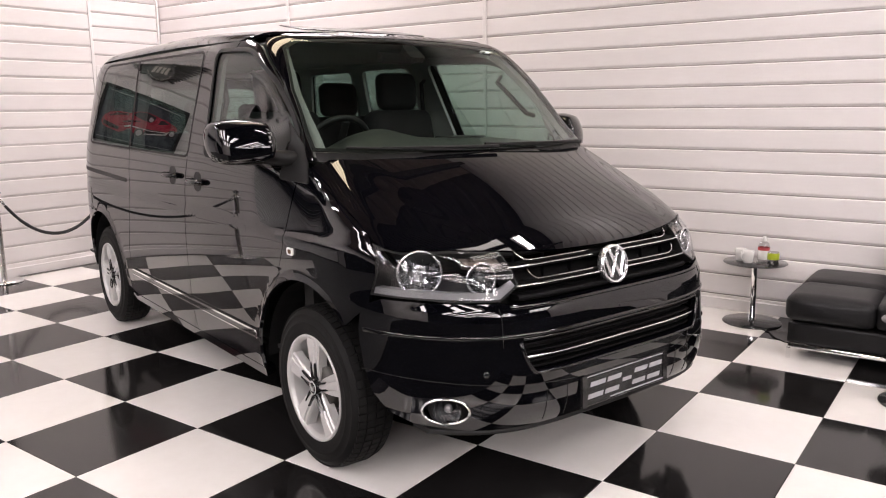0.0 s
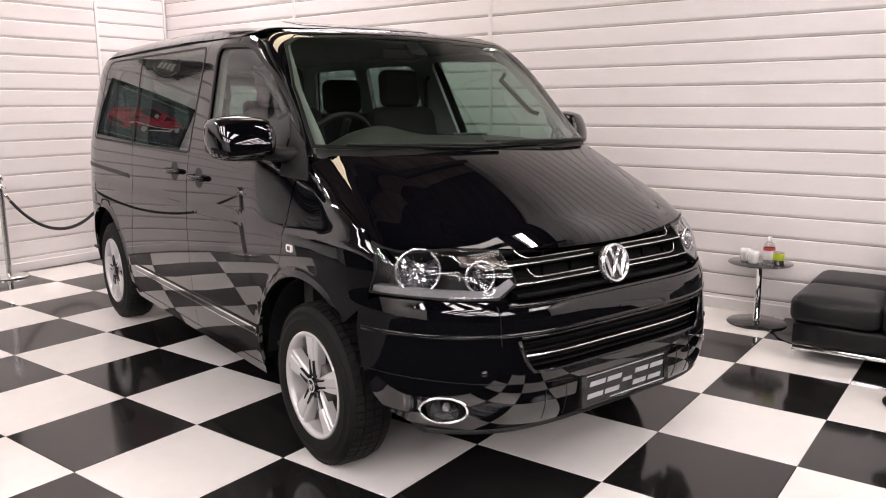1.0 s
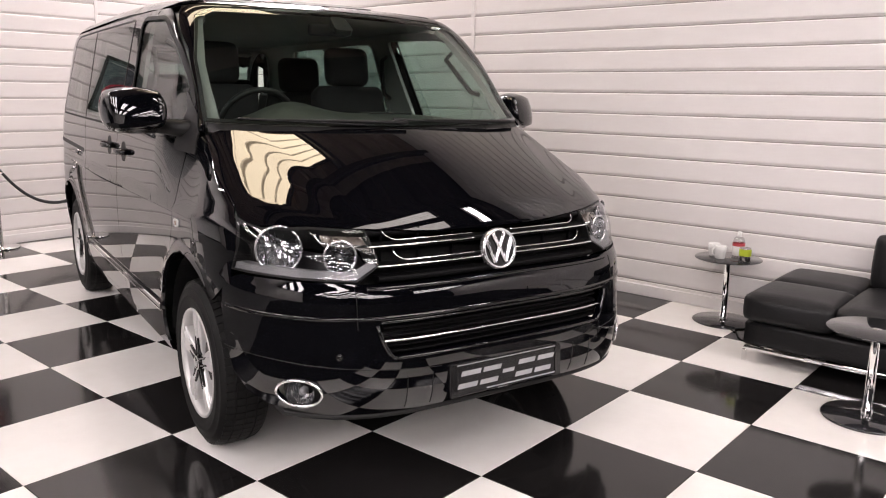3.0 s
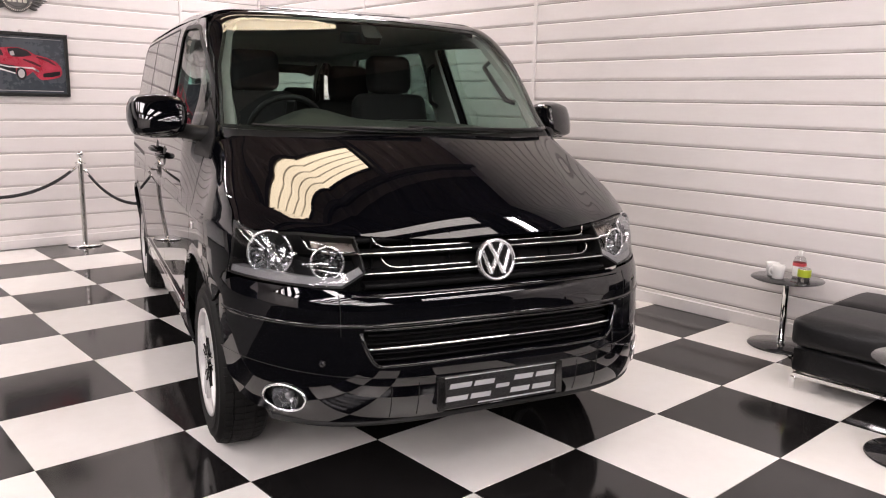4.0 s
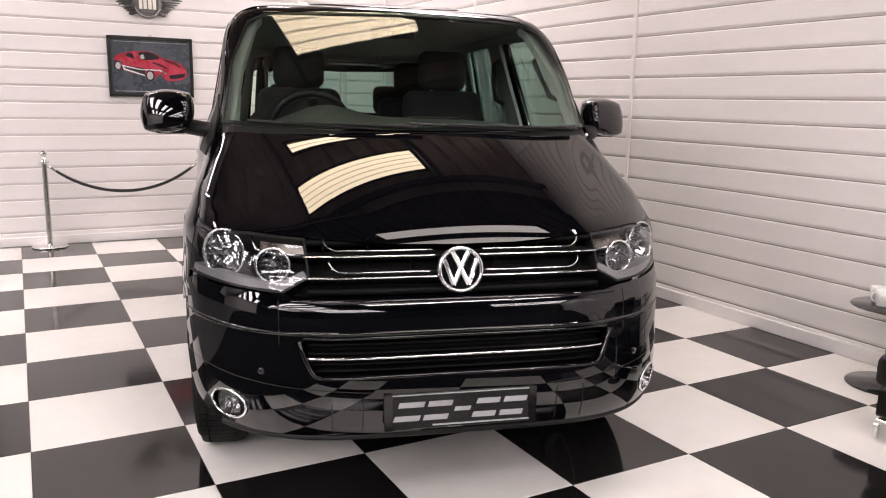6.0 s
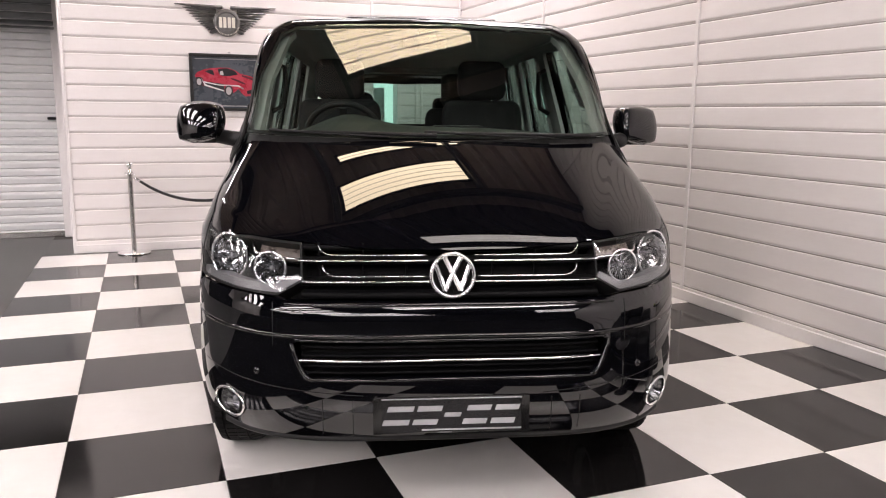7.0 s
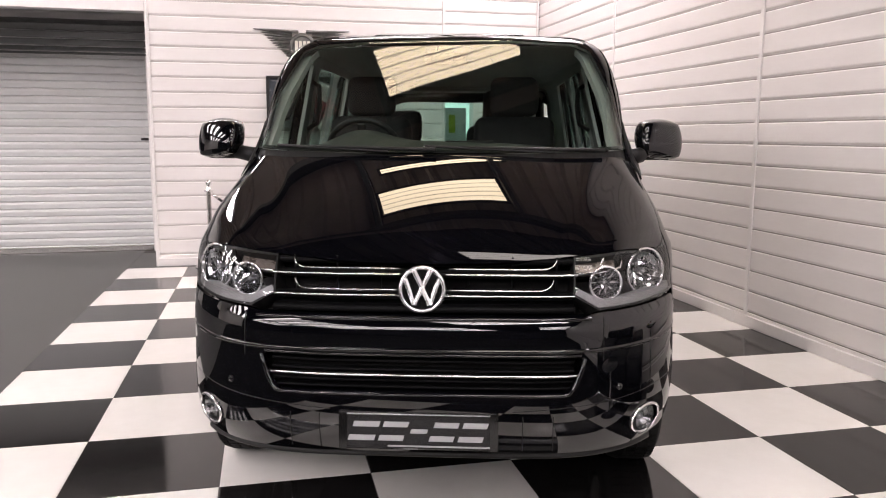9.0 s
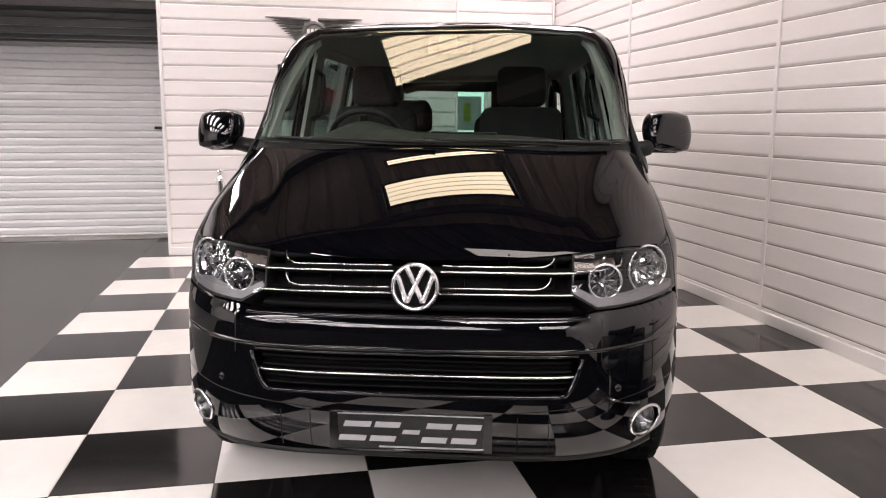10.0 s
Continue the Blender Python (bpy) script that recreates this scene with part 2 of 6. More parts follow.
put_east = lambda a, b, d: (XR + d, a, b)
put_north = lambda a, b, d: (a, YB + d, b)
put_recess = lambda a, b, d: (a, YR + d, b)
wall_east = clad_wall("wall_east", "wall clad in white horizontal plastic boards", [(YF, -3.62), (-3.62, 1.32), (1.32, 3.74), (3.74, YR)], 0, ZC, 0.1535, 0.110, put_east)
clad_wall("wall_north", "wall of white boards behind the van", [(-0.91, 2.20)], 0, ZC, 0.1543, 0.127, put_north, M_GROOVE_LIT)
clad_wall("wall_recess_a", "recessed wall of white boards", [(2.20, 2.38)], 0, 2.02, 0.1543, 0.127, put_recess)
clad_wall("wall_recess_b", "recessed wall of white boards", [(2.845, XR)], 0, 2.02, 0.1543, 0.127, put_recess)
clad_wall("wall_recess_c", "recessed wall of white boards over a doorway", [(2.20, XR)], 2.02, ZC, 0.1543, 2.133, put_recess)
tagged(part("wall_return", boxed(2.19, 2.202, YB + 0.16, YR, 0, ZC), M_TRIM), "white side of the wall's step", "wall", kind="structure")
tagged(part("wall_end", boxed(-0.925, -0.91, YB - 0.004, 6.12, 0, ZC), M_TRIM), "white end of the panelled wall beside the shutter", "wall", kind="structure")
tagged(part("wall_south", boxed(XL, XR + 0.2, YF - 0.2, YF, 0, ZC), M_DARK_WALL), "plain dark grey wall", "wall", kind="structure")
tagged(part("wall_west", boxed(XL - 0.2, XL, -2.0, YS, 0, ZC), M_PLASTER), "plain pale wall", "wall", kind="structure")
tagged(part("wall_west_dark", boxed(XL - 0.2, XL, YF, -2.0, 0, ZC), M_DARK_WALL), "plain dark grey wall", "wall", kind="structure")
tagged(part("wall_lintel", boxed(XL, -0.927, YB, YB + 0.15, 2.632, ZC), M_TRIM), "white lintel over the shutter bay", "wall", kind="structure")
tagged(part("wall_bay", boxed(XL, -4.4, YB, YB + 0.15, 0, 2.632), M_DARK_WALL), "plain dark grey wall beside the shutter bay", "wall", kind="structure")
tagged(part("wall_bay_top", boxed(XL, -0.927, YB + 0.15, YS + 0.3, 2.84, 2.9), M_TRIM), "soffit of the shutter bay", "ceiling", kind="structure")
tagged(part("wall_bay_side", boxed(-4.5, -4.4, YB + 0.15, YS + 0.1, 0, 2.84), M_TRIM), "side of the shutter bay", "wall", kind="structure")

# skirting and joint covers
sk = [("baseboard", XR - 0.015, XR + 0.005, YF, YR, 0, 0.085), ("baseboard", -0.91, 2.19, YB - 0.013, YB + 0.005, 0, 0.085), ("baseboard", 2.203, 2.36, YR - 0.013, YR + 0.005, 0, 0.085), ("baseboard", 2.865, XR - 0.016, YR - 0.013, YR + 0.005, 0, 0.085)]
for n, *c in sk:
    tagged(part(n, boxed(*c, bevel=0.004), M_TRIM), "white plastic skirting board", "skirting", kind="structure")
for y in (-3.62, 1.32, 3.74):
    tagged(part("trim", boxed(XR - 0.010, XR + 0.004, y - 0.019, y + 0.019, 0.086, ZC, bevel=0.003), M_TRIM), "white upright strip over the board joint", "trim", kind="structure")
tagged(part("trim", boxed(2.175, 2.206, YB - 0.008, YB + 0.16, 0.0, ZC, bevel=0.004), M_TRIM), "white corner strip", "trim", kind="structure")
tagged(part("trim", boxed(XR - 0.035, XR - 0.011, YR - 0.03, YR - 0.001, 0.086, ZC, bevel=0.003), M_TRIM), "white corner strip", "trim", kind="structure")
tagged(part("trim", boxed(-0.935, -0.90, YB - 0.012, YB + 0.02, 0.0, ZC, bevel=0.004), M_TRIM), "white corner strip", "trim", kind="structure")

# roof: ribbed sheet, its unlit half coloured dark, on steel purlins, with ribbed roof lights
x = XL
prof = []
while x < XR + 0.2:
    prof += [(x, 0.0), (x + 0.05, 0.035), (x + 0.10, 0.035), (x + 0.15, 0.0)]
    x += 0.30


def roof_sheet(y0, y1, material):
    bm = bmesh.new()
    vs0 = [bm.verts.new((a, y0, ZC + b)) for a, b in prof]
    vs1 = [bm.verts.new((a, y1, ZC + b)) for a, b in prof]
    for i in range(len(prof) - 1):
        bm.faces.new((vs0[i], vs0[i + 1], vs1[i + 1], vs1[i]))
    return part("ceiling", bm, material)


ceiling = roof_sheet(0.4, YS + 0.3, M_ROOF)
# unlit half: darkness put into the colour, so the bonnet mirrors black
tagged(roof_sheet(YF, 0.4, M_ROOF_UNLIT), "ribbed metal roof sheeting, coloured dark as if unlit", "ceiling", kind="structure")
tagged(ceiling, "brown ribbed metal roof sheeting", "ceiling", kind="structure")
tagged(part("ceiling_deck", boxed(XL - 0.2, XR + 0.2, YF - 0.2, YS + 3, ZC + 0.06, ZC + 0.2), M_ROOF), "roof deck", "ceiling", kind="structure")
for y in [-7.3, -5.2, -2.48, 0.62, 2.9, 5.1]:
    bm = boxed(XL, XR, y - 0.04, y + 0.04, ZC - 0.20, ZC - 0.192)
    box(bm, XL, XR, y - 0.004, y + 0.004, ZC - 0.192, ZC - 0.008)
    box(bm, XL, XR, y - 0.04, y + 0.04, ZC - 0.008, ZC - 0.0005)
    tagged(part("roof_purlin", bm, M_STEEL), "dark painted steel roof beam", "roof beam", group="roof beams", kind="structure")


for x in (0.40, 2.13):
    bm = boxed(x - 0.035, x + 0.035, 0.66, 2.86, ZC - 0.13, ZC - 0.002, bevel=0.006)
    tagged(part("roof_rafter", bm, M_STEEL), "dark painted steel rafter beside the roof light", "roof beam", group="roof beams", kind="structure")


def rooflight(x0, x1, y0, y1, along="x", sheet=M_ROOFLIGHT):
    """Ribbed translucent roof sheet that glows as with daylight, in a dark frame; also serves as added fill light."""
    e = empty("roof_light", pose((x0 + x1) / 2, (y0 + y1) / 2, ZC - 0.03), "glowing ribbed translucent roof panel, real or added fill light", "roof light", "roof lights")
    bm = bmesh.new()
    w, l = (x1 - x0, y1 - y0) if along == "y" else (y1 - y0, x1 - x0)
    n = max(2, round(w / 0.11))
    for i in range(n):
        a = -w / 2 + w * i / n
        q = [bm.verts.new(v) for v in ((a + 0.011, -l / 2, 0), (a + w / n - 0.011, -l / 2, 0), (a + w / n - 0.011, l / 2, 0), (a + 0.011, l / 2, 0))]
        bm.faces.new(q)
    if along == "x":
        bmesh.ops.rotate(bm, verts=bm.verts, matrix=Matrix.Rotation(radians(90), 3, "Z"))
    bmesh.ops.reverse_faces(bm, faces=[f for f in bm.faces if f.normal.z > 0])
    part("sheet", bm, sheet, e)
    hx, hy = (x1 - x0) / 2, (y1 - y0) / 2
    bm = boxed(-hx, hx, -hy, hy, 0.004, 0.02)
    part("backing", bm, M_RIB, e, "dimmer ribs of the translucent sheet")
    bm = bmesh.new()
    for c in ((-hx - 0.04, hx + 0.04, -hy - 0.04, -hy), (-hx - 0.04, hx + 0.04, hy, hy + 0.04), (-hx - 0.04, -hx, -hy, hy), (hx, hx + 0.04, -hy, hy)):
        box(bm, *c, -0.015, 0.02)
    part("frame", bm, M_STEEL, e)
    return e


def tube_lamp(x, y, l, z=ZC - 0.55, turn=0):
    e = empty("tube_lamp", pose(x, y, z, 0, 0, turn), "white twin fluorescent tube lamp hung from the roof", "tube lamp", "tube lamps")
    part("housing", boxed(-l / 2, l / 2, -0.06, 0.06, 0.015, 0.07, bevel=0.01), M_TRIM, e)
    for dy in (-0.035, 0.035):
        part("tube", tube([(-l / 2 + 0.03, dy, 0), (l / 2 - 0.03, dy, 0)], 0.014, 10), M_TUBE, e)
    for dx in (-l / 3, l / 3):
        part("chain", tube([(dx, 0, 0.07), (dx, 0, ZC - z)], 0.004, 6), M_STEEL, e)
    return e


rooflight(0.48, 2.05, 0.95, 1.50)
rooflight(0.62, 2.32, 2.08, 2.24)
rooflight(0.80, 2.60, -1.50, -1.05, sheet=M_WARM)
rooflight(0.80, 2.60, -2.35, -1.85, sheet=M_WARM)
rooflight(0.1, 2.2, -4.1, -2.9, sheet=M_WARM)
rooflight(-0.7, 2.6, -5.9, -4.8, sheet=M_SHEET)
rooflight(-0.7, 2.6, -5.9, -5.4, sheet=M_SHEET)
# added out of view, to brighten the wall beside the van
rooflight(2.70, 3.5, 2.3, 5.2, sheet=M_FILL)
# rows of narrow glowing strips over the rest of the hall, added unseen as fill light
for x0, x1, y0, count in ((-6.6, -3.2, 0.8, 3), (-6.6, -4.0, -1.6, 2), (-7.2, -3.0, -8.6, 5), (-6.0, -1.6, -12.6, 4), (1.0, 3.4, -11.4, 3), (-11.4, -7.8, -1.6, 4), (-11.4, -7.8, -8.6, 5)):
    for k in range(count):
        rooflight(x0, x1, y0 + 1.05 * k, y0 + 1.05 * k + 0.5, sheet=M_FILL)
tube_lamp(2.8, -1.7, 1.0, turn=90)
tube_lamp(-0.35, -1.4, 1.2, turn=-63)
tube_lamp(-1.75, 3.9, 1.5, turn=105)
tube_lamp(-0.9, 4.0, 1.2, turn=0)
tube_lamp(1.2, 4.0, 1.2, turn=0)
# roller shutter
sh = tagged(part("door_shutter", boxed(-4.38, -1.10, YS + 0.03, YS + 0.05, 0.0, 2.84), M_GROOVE_SHADED), "closed grey ribbed roller shutter door", "shutter", kind="structure")
bm = bmesh.new()
pr = [(0.0, 0.014), (0.011, 0.0), (0.057, -0.005), (0.075, 0.0), (0.0855, 0.014)]
a = [bm.verts.new((-4.37, YS + d, h)) for h, d in pr]
b = [bm.verts.new((-1.105, YS + d, h)) for h, d in pr]
for i in range(len(pr) - 1):
    bm.faces.new((a[i], b[i], b[i + 1], a[i + 1]))
slat = part("slat", bm, M_SHUTTER, sh)
for k in range(1, 33):
    o = new("slat", slat.data)
    o.location.z = k * 0.0868
    o.parent = sh
part("bottom_rail", boxed(-4.37, -1.10, YS - 0.02, YS + 0.028, 0.002, 0.07, bevel=0.006), M_BRUSHED, sh)
part("guide_rail", boxed(-1.11, -1.03, YS - 0.05, YS + 0.06, 0.0, 2.83, bevel=0.005), M_TRIM, sh)
# coil of slats, coloured dark to stand for the shade up there
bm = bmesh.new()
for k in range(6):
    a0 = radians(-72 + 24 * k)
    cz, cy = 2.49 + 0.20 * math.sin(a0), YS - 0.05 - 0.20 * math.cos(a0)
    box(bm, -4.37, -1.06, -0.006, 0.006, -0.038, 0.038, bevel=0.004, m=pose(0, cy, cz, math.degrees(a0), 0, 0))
part("rolled_slat", bm, M_SHUTTER_SHADED, sh, "rolled-up slats at the top, coloured dark for shade")
part("lock", boxed(-1.20, -1.10, YS - 0.03, YS - 0.005, 1.32, 1.35, bevel=0.004), M_PRINT_BLACK, sh)
tagged(part("wall_jamb", boxed(-1.03, -0.926, 6.12, YS + 0.1, 0, 2.83), M_TRIM), "white jamb beside the shutter", "wall", kind="structure")
pole = empty("shutter_pole", pose(-0.945, 5.9, 0), "thin dark winding pole clipped beside the shutter", "pole")
part("rod", tube([(0, 0, 1.45), (0, 0, 2.2)], 0.012, 8), M_PRINT_BLACK, pole)
part("clip", boxed(-0.02, 0.02, -0.02, 0.02, 1.5, 1.53, bevel=0.003), M_BRUSHED, pole)
lk = empty("padlock", pose(-0.945, 5.75, 1.16), "steel padlock and chain hanging by the shutter", "padlock")
part("body", boxed(-0.014, 0.014, -0.03, 0.03, -0.05, 0.0, bevel=0.006), M_BRUSHED, lk)
part("shackle", tube([(0, 0.02 * math.cos(t), 0.03 * math.sin(t)) for t in np.linspace(0, math.pi, 9)], 0.004, 6), M_CHROME, lk)
part("chain", tube([(0, 0.0, 0.03), (0.004, 0.015, 0.07), (-0.004, 0.0, 0.11), (0, 0.01, 0.15)], 0.008, 6), M_BRUSHED, lk)

# doorway in the recess, with a bright office behind
dw = empty("door_1", pose(2.38, YR, 0), "open white doorway to a bright office", "doorway", kind="structure")
bm = bmesh.new()
box(bm, 0.0, 0.045, -0.02, 0.16, 0, 2.02, bevel=0.004)
box(bm, 0.42, 0.465, -0.02, 0.16, 0, 2.02, bevel=0.004)
box(bm, 0.045, 0.42, -0.02, 0.16, 1.93, 2.02, bevel=0.004)
part("door_frame", bm, M_TRIM, dw)
bm = boxed(0.05, 0.09, 0.20, 0.70, 0.01, 1.92, bevel=0.003)
part("door_leaf", bm, M_TRIM, dw)
# the wall itself glows, standing in for daylight in the office
tagged(part("office_wall", boxed(1.5, 4.6, YR + 1.9, YR + 2.0, 0, 2.5), M_ROOM_GLOW), "office wall that glows in place of daylight", "wall", kind="structure")
tagged(part("office_side", boxed(1.4, 1.5, YR + 0.17, YR + 1.9, 0, 2.5), M_TRIM), "white office wall", "wall", kind="structure")
tagged(part("office_side", boxed(4.6, 4.7, YR + 0.17, YR + 1.9, 0, 2.5), M_TRIM), "white office wall", "wall", kind="structure")
tagged(part("office_ceiling", boxed(1.4, 4.7, YR + 0.17, YR + 2.0, 2.5, 2.6), M_TRIM), "white office ceiling", "ceiling", kind="structure")
nb = empty("notice_board", pose(2.98, YR + 1.86, 1.3), "grey notice board with pinned sheets", "notice board")
part("board", boxed(-0.22, 0.22, 0, 0.03, 0, 0.5, bevel=0.004), M_SHUTTER, nb)
for i, (mx, c) in enumerate(((-0.13, M_CHINA), (0.0, M_GREEN), (0.12, M_CHINA))):
    part("sheet", boxed(mx - 0.05, mx + 0.05, -0.004, 0.0, 0.1 + 0.03 * i, 0.4), c, nb)
pp = empty("pipe", pose(3.05, YR - 0.02, 0), "white upright service pipe on the wall", "pipe")
part("tube", tube([(0, 0, 0.0), (0, 0, 1.98)], 0.018, 10), M_TRIM, pp)
part("tube", tube([(0.07, 0, 0.0), (0.07, 0, 1.98)], 0.018, 10), M_TRIM, pp)

# ---- floor tiles ----
bms = {}
for m, nm in ((M_WHITE_TILE, "w"), (M_BLACK_TILE, "b")):
    bm = boxed(0.0012, TILE - 0.0012, 0.0012, TILE - 0.0012, -0.004, 0.0)
    top = [e for e in bm.edges if all(v.co.z > -0.001 for v in e.verts)]
    bmesh.ops.bevel(bm, geom=top, offset=0.0012, segments=1, affect="EDGES")
    me = bpy.data.meshes.new("tile")
    bm.to_mesh(me)
    bm.free()
    me.materials.append(m)
    bms[nm] = me
for i in range(-2, 6):
    for j in range(-6, 8):
        t = new("tile", bms["w" if (i + j) % 2 else "b"])
        t.location = (i * TILE, j * TILE, 0)
        t.parent = floor

# ---- van ----
M_PAINT = mat("black_car_paint", (0.0014, 0.0015, 0.0024), 0.35, 0.0, 1.0, 0.0)
b = M_PAINT.node_tree.nodes["Principled BSDF"]
b.inputs["Coat Roughness"].default_value = 0.012
b.inputs["Coat IOR"].default_value = 1.60
b.inputs["Specular IOR Level"].default_value = 0.0
M_RUBBER = vary(mat("tyre_rubber", (0.02, 0.02, 0.02)), (0.003, 0.003, 0.003), (0.007, 0.0068, 0.0065), 8, (0.6, 0.78), 0.1, 120)
M_SEAL = mat("rubber_seal", (0.008, 0.008, 0.008), 0.45)
M_PLASTIC = vary(mat("black_plastic", (0.012, 0.012, 0.012)), (0.009, 0.009, 0.009), (0.017, 0.017, 0.017), 10, (0.35, 0.5), 0.08, 200)
M_GLOSS_BLACK = mat("gloss_black", (0.006, 0.006, 0.006), 0.1)
M_ALLOY = vary(mat("silver_alloy", (0.55, 0.545, 0.535), 0.38, 0.35), (0.52, 0.515, 0.505), (0.58, 0.575, 0.565), 5, (0.34, 0.42))
M_DISC = vary(mat("brake_disc", (0.08, 0.075, 0.07), 0.55, 0.6), (0.05, 0.045, 0.04), (0.10, 0.095, 0.09), 10, (0.5, 0.65))
M_LINING = vary(mat("grey_lining", (0.34, 0.35, 0.33)), (0.31, 0.32, 0.30), (0.38, 0.39, 0.37), 6, (0.7, 0.9), 0.1, 150)
M_DASH = vary(mat("dark_dashboard", (0.085, 0.09, 0.085)), (0.026, 0.029, 0.026), (0.038, 0.042, 0.038), 6, (0.45, 0.6), 0.1, 250)
M_SEAT = vary(mat("dark_seat_cloth", (0.024, 0.024, 0.025)), (0.009, 0.009, 0.0095), (0.018, 0.018, 0.0185), 12, (0.8, 0.95), 0.2, 300)
M_LAMP_GREY = mat("lamp_bezel", (0.32, 0.32, 0.33), 0.22, 0.7)
M_LAMP_DARK = mat("dark_lamp_bowl", (0.035, 0.035, 0.037), 0.3, 0.3)
M_SILVER = mat("lamp_silver", (0.20, 0.20, 0.205), 0.45, 0.25)
M_REFLECTOR = mat("lamp_reflector", (0.60, 0.60, 0.61), 0.12, 1.0)
M_BADGE = mat("bright_badge_metal", (0.86, 0.86, 0.87), 0.22, 0.88)
M_MIRROR = mat("mirror_glass", (0.85, 0.85, 0.86), 0.02, 1.0)
M_FOG = mat("fog_reflector", (0.22, 0.22, 0.225), 0.18, 1.0)
M_AMBER = mat("amber_lens", (0.13, 0.075, 0.045), 0.2)
M_INDICATOR = vary(mat("indicator_reflector", (0.2, 0.17, 0.15), 0.3, 0.6), (0.13, 0.10, 0.08), (0.26, 0.23, 0.21), 22, (0.2, 0.35))
M_PLATE = vary(mat("show_plate", (0.03, 0.03, 0.032)), (0.006, 0.006, 0.007), (0.012, 0.012, 0.013), 12, (0.2, 0.3))
M_PLATE_MARK = mat("plate_mark", (0.36, 0.36, 0.37), 0.35)
M_SLAT = mat("grille_black", (0.0035, 0.0035, 0.0038), 0.5)
M_WELL = mat("wheel_well", (0.004, 0.004, 0.004), 0.8)

M_SLAT.node_tree.nodes["Principled BSDF"].inputs["Specular IOR Level"].default_value = 0.08
for m in (M_RUBBER, M_SEAL, M_PLASTIC, M_WELL, M_SEAT, M_DASH):
    m.node_tree.nodes["Principled BSDF"].inputs["Specular IOR Level"].default_value = 0.22


def glass(name, tint, gloss_ior=1.5):
    m = bpy.data.materials.new(name)
    m.use_nodes = True
    nt = m.node_tree
    nt.nodes.clear()
    out = nt.nodes.new("ShaderNodeOutputMaterial")
    mix = nt.nodes.new("ShaderNodeMixShader")
    tr = nt.nodes.new("ShaderNodeBsdfTransparent")
    gl = nt.nodes.new("ShaderNodeBsdfGlossy")
    tr.inputs["Color"].default_value = (*tint, 1)
    gl.inputs["Roughness"].default_value = 0.0
    f0 = 2 * ((gloss_ior - 1) / (gloss_ior + 1)) ** 2
    lw = nt.nodes.new("ShaderNodeLayerWeight")
    lw.inputs["Blend"].default_value = 0.5
    up = nt.nodes.new("ShaderNodeMath")
    up.operation = "POWER"
    up.inputs[1].default_value = 5.0
    ma = nt.nodes.new("ShaderNodeMath")
    ma.operation = "MULTIPLY_ADD"
    ma.inputs[1].default_value, ma.inputs[2].default_value = 1 - f0, f0
    wire(m, lw, "Facing", up, 0)
    wire(m, up, 0, ma, 0)
    wire(m, ma, 0, mix, 0)
    wire(m, tr, 0, mix, 1)
    wire(m, gl, 0, mix, 2)
    wire(m, mix, 0, out, 0)
    return m


M_SCREEN = glass("green_tinted_glass", (0.74, 0.88, 0.81), 1.52)
M_SIDE_GLASS = glass("dark_green_glass", (0.13, 0.185, 0.17), 1.62)
M_DOOR_GLASS = glass("green_door_glass", (0.36, 0.47, 0.43), 1.58)
M_LENS = glass("clear_lamp_lens", (0.93, 0.94, 0.95), 1.4)


def spline(xs, ys):
    """Natural cubic through the given points."""
    xs, ys = np.array(xs, float), np.array(ys, float)
    n, h = len(xs), np.diff(xs)
    a, r = np.eye(n), np.zeros(n)
    for i in range(1, n - 1):
        a[i, i - 1:i + 2] = h[i - 1], 2 * (h[i - 1] + h[i]), h[i]
        r[i] = 6 * ((ys[i + 1] - ys[i]) / h[i] - (ys[i] - ys[i - 1]) / h[i - 1])
    m2 = np.linalg.solve(a, r)

    def at(x):
        x = np.clip(np.asarray(x, float), xs[0], xs[-1])
        i = np.clip(np.searchsorted(xs, x) - 1, 0, n - 2)
        d0, d1 = x - xs[i], xs[i + 1] - x
        return (m2[i] * d1 ** 3 + m2[i + 1] * d0 ** 3) / (6 * h[i]) + (ys[i] / h[i] - m2[i] * h[i] / 6) * d1 + (ys[i + 1] / h[i] - m2[i + 1] * h[i] / 6) * d0
    return at


side_at = spline([0.18, 0.30, 0.42, 0.60, 0.80, 1.0, 1.2, 1.3, 1.5, 1.7, 1.85, 2.1], [0.88, 0.915, 0.936, 0.949, 0.952, 0.948, 0.938, 0.925, 0.886, 0.846, 0.815, 0.76])
nose_at = spline([0.24, 0.30, 0.36, 0.43, 0.50, 0.56, 0.62, 0.69, 0.735, 0.775, 0.81, 0.85, 0.93, 0.98, 1.05], [0.76, 0.845, 0.890, 0.910, 0.912, 0.908, 0.903, 0.897, 0.893, 0.886, 0.868, 0.852, 0.836, 0.814, 0.768])
ease = lambda a: np.clip(a, 0, 1) ** 2 * (3 - 2 * np.clip(a, 0, 1))


def smax(a, c, k):
    h = np.maximum(k - np.abs(a - c), 0) / k
    return np.maximum(a, c) + h * h * k / 4


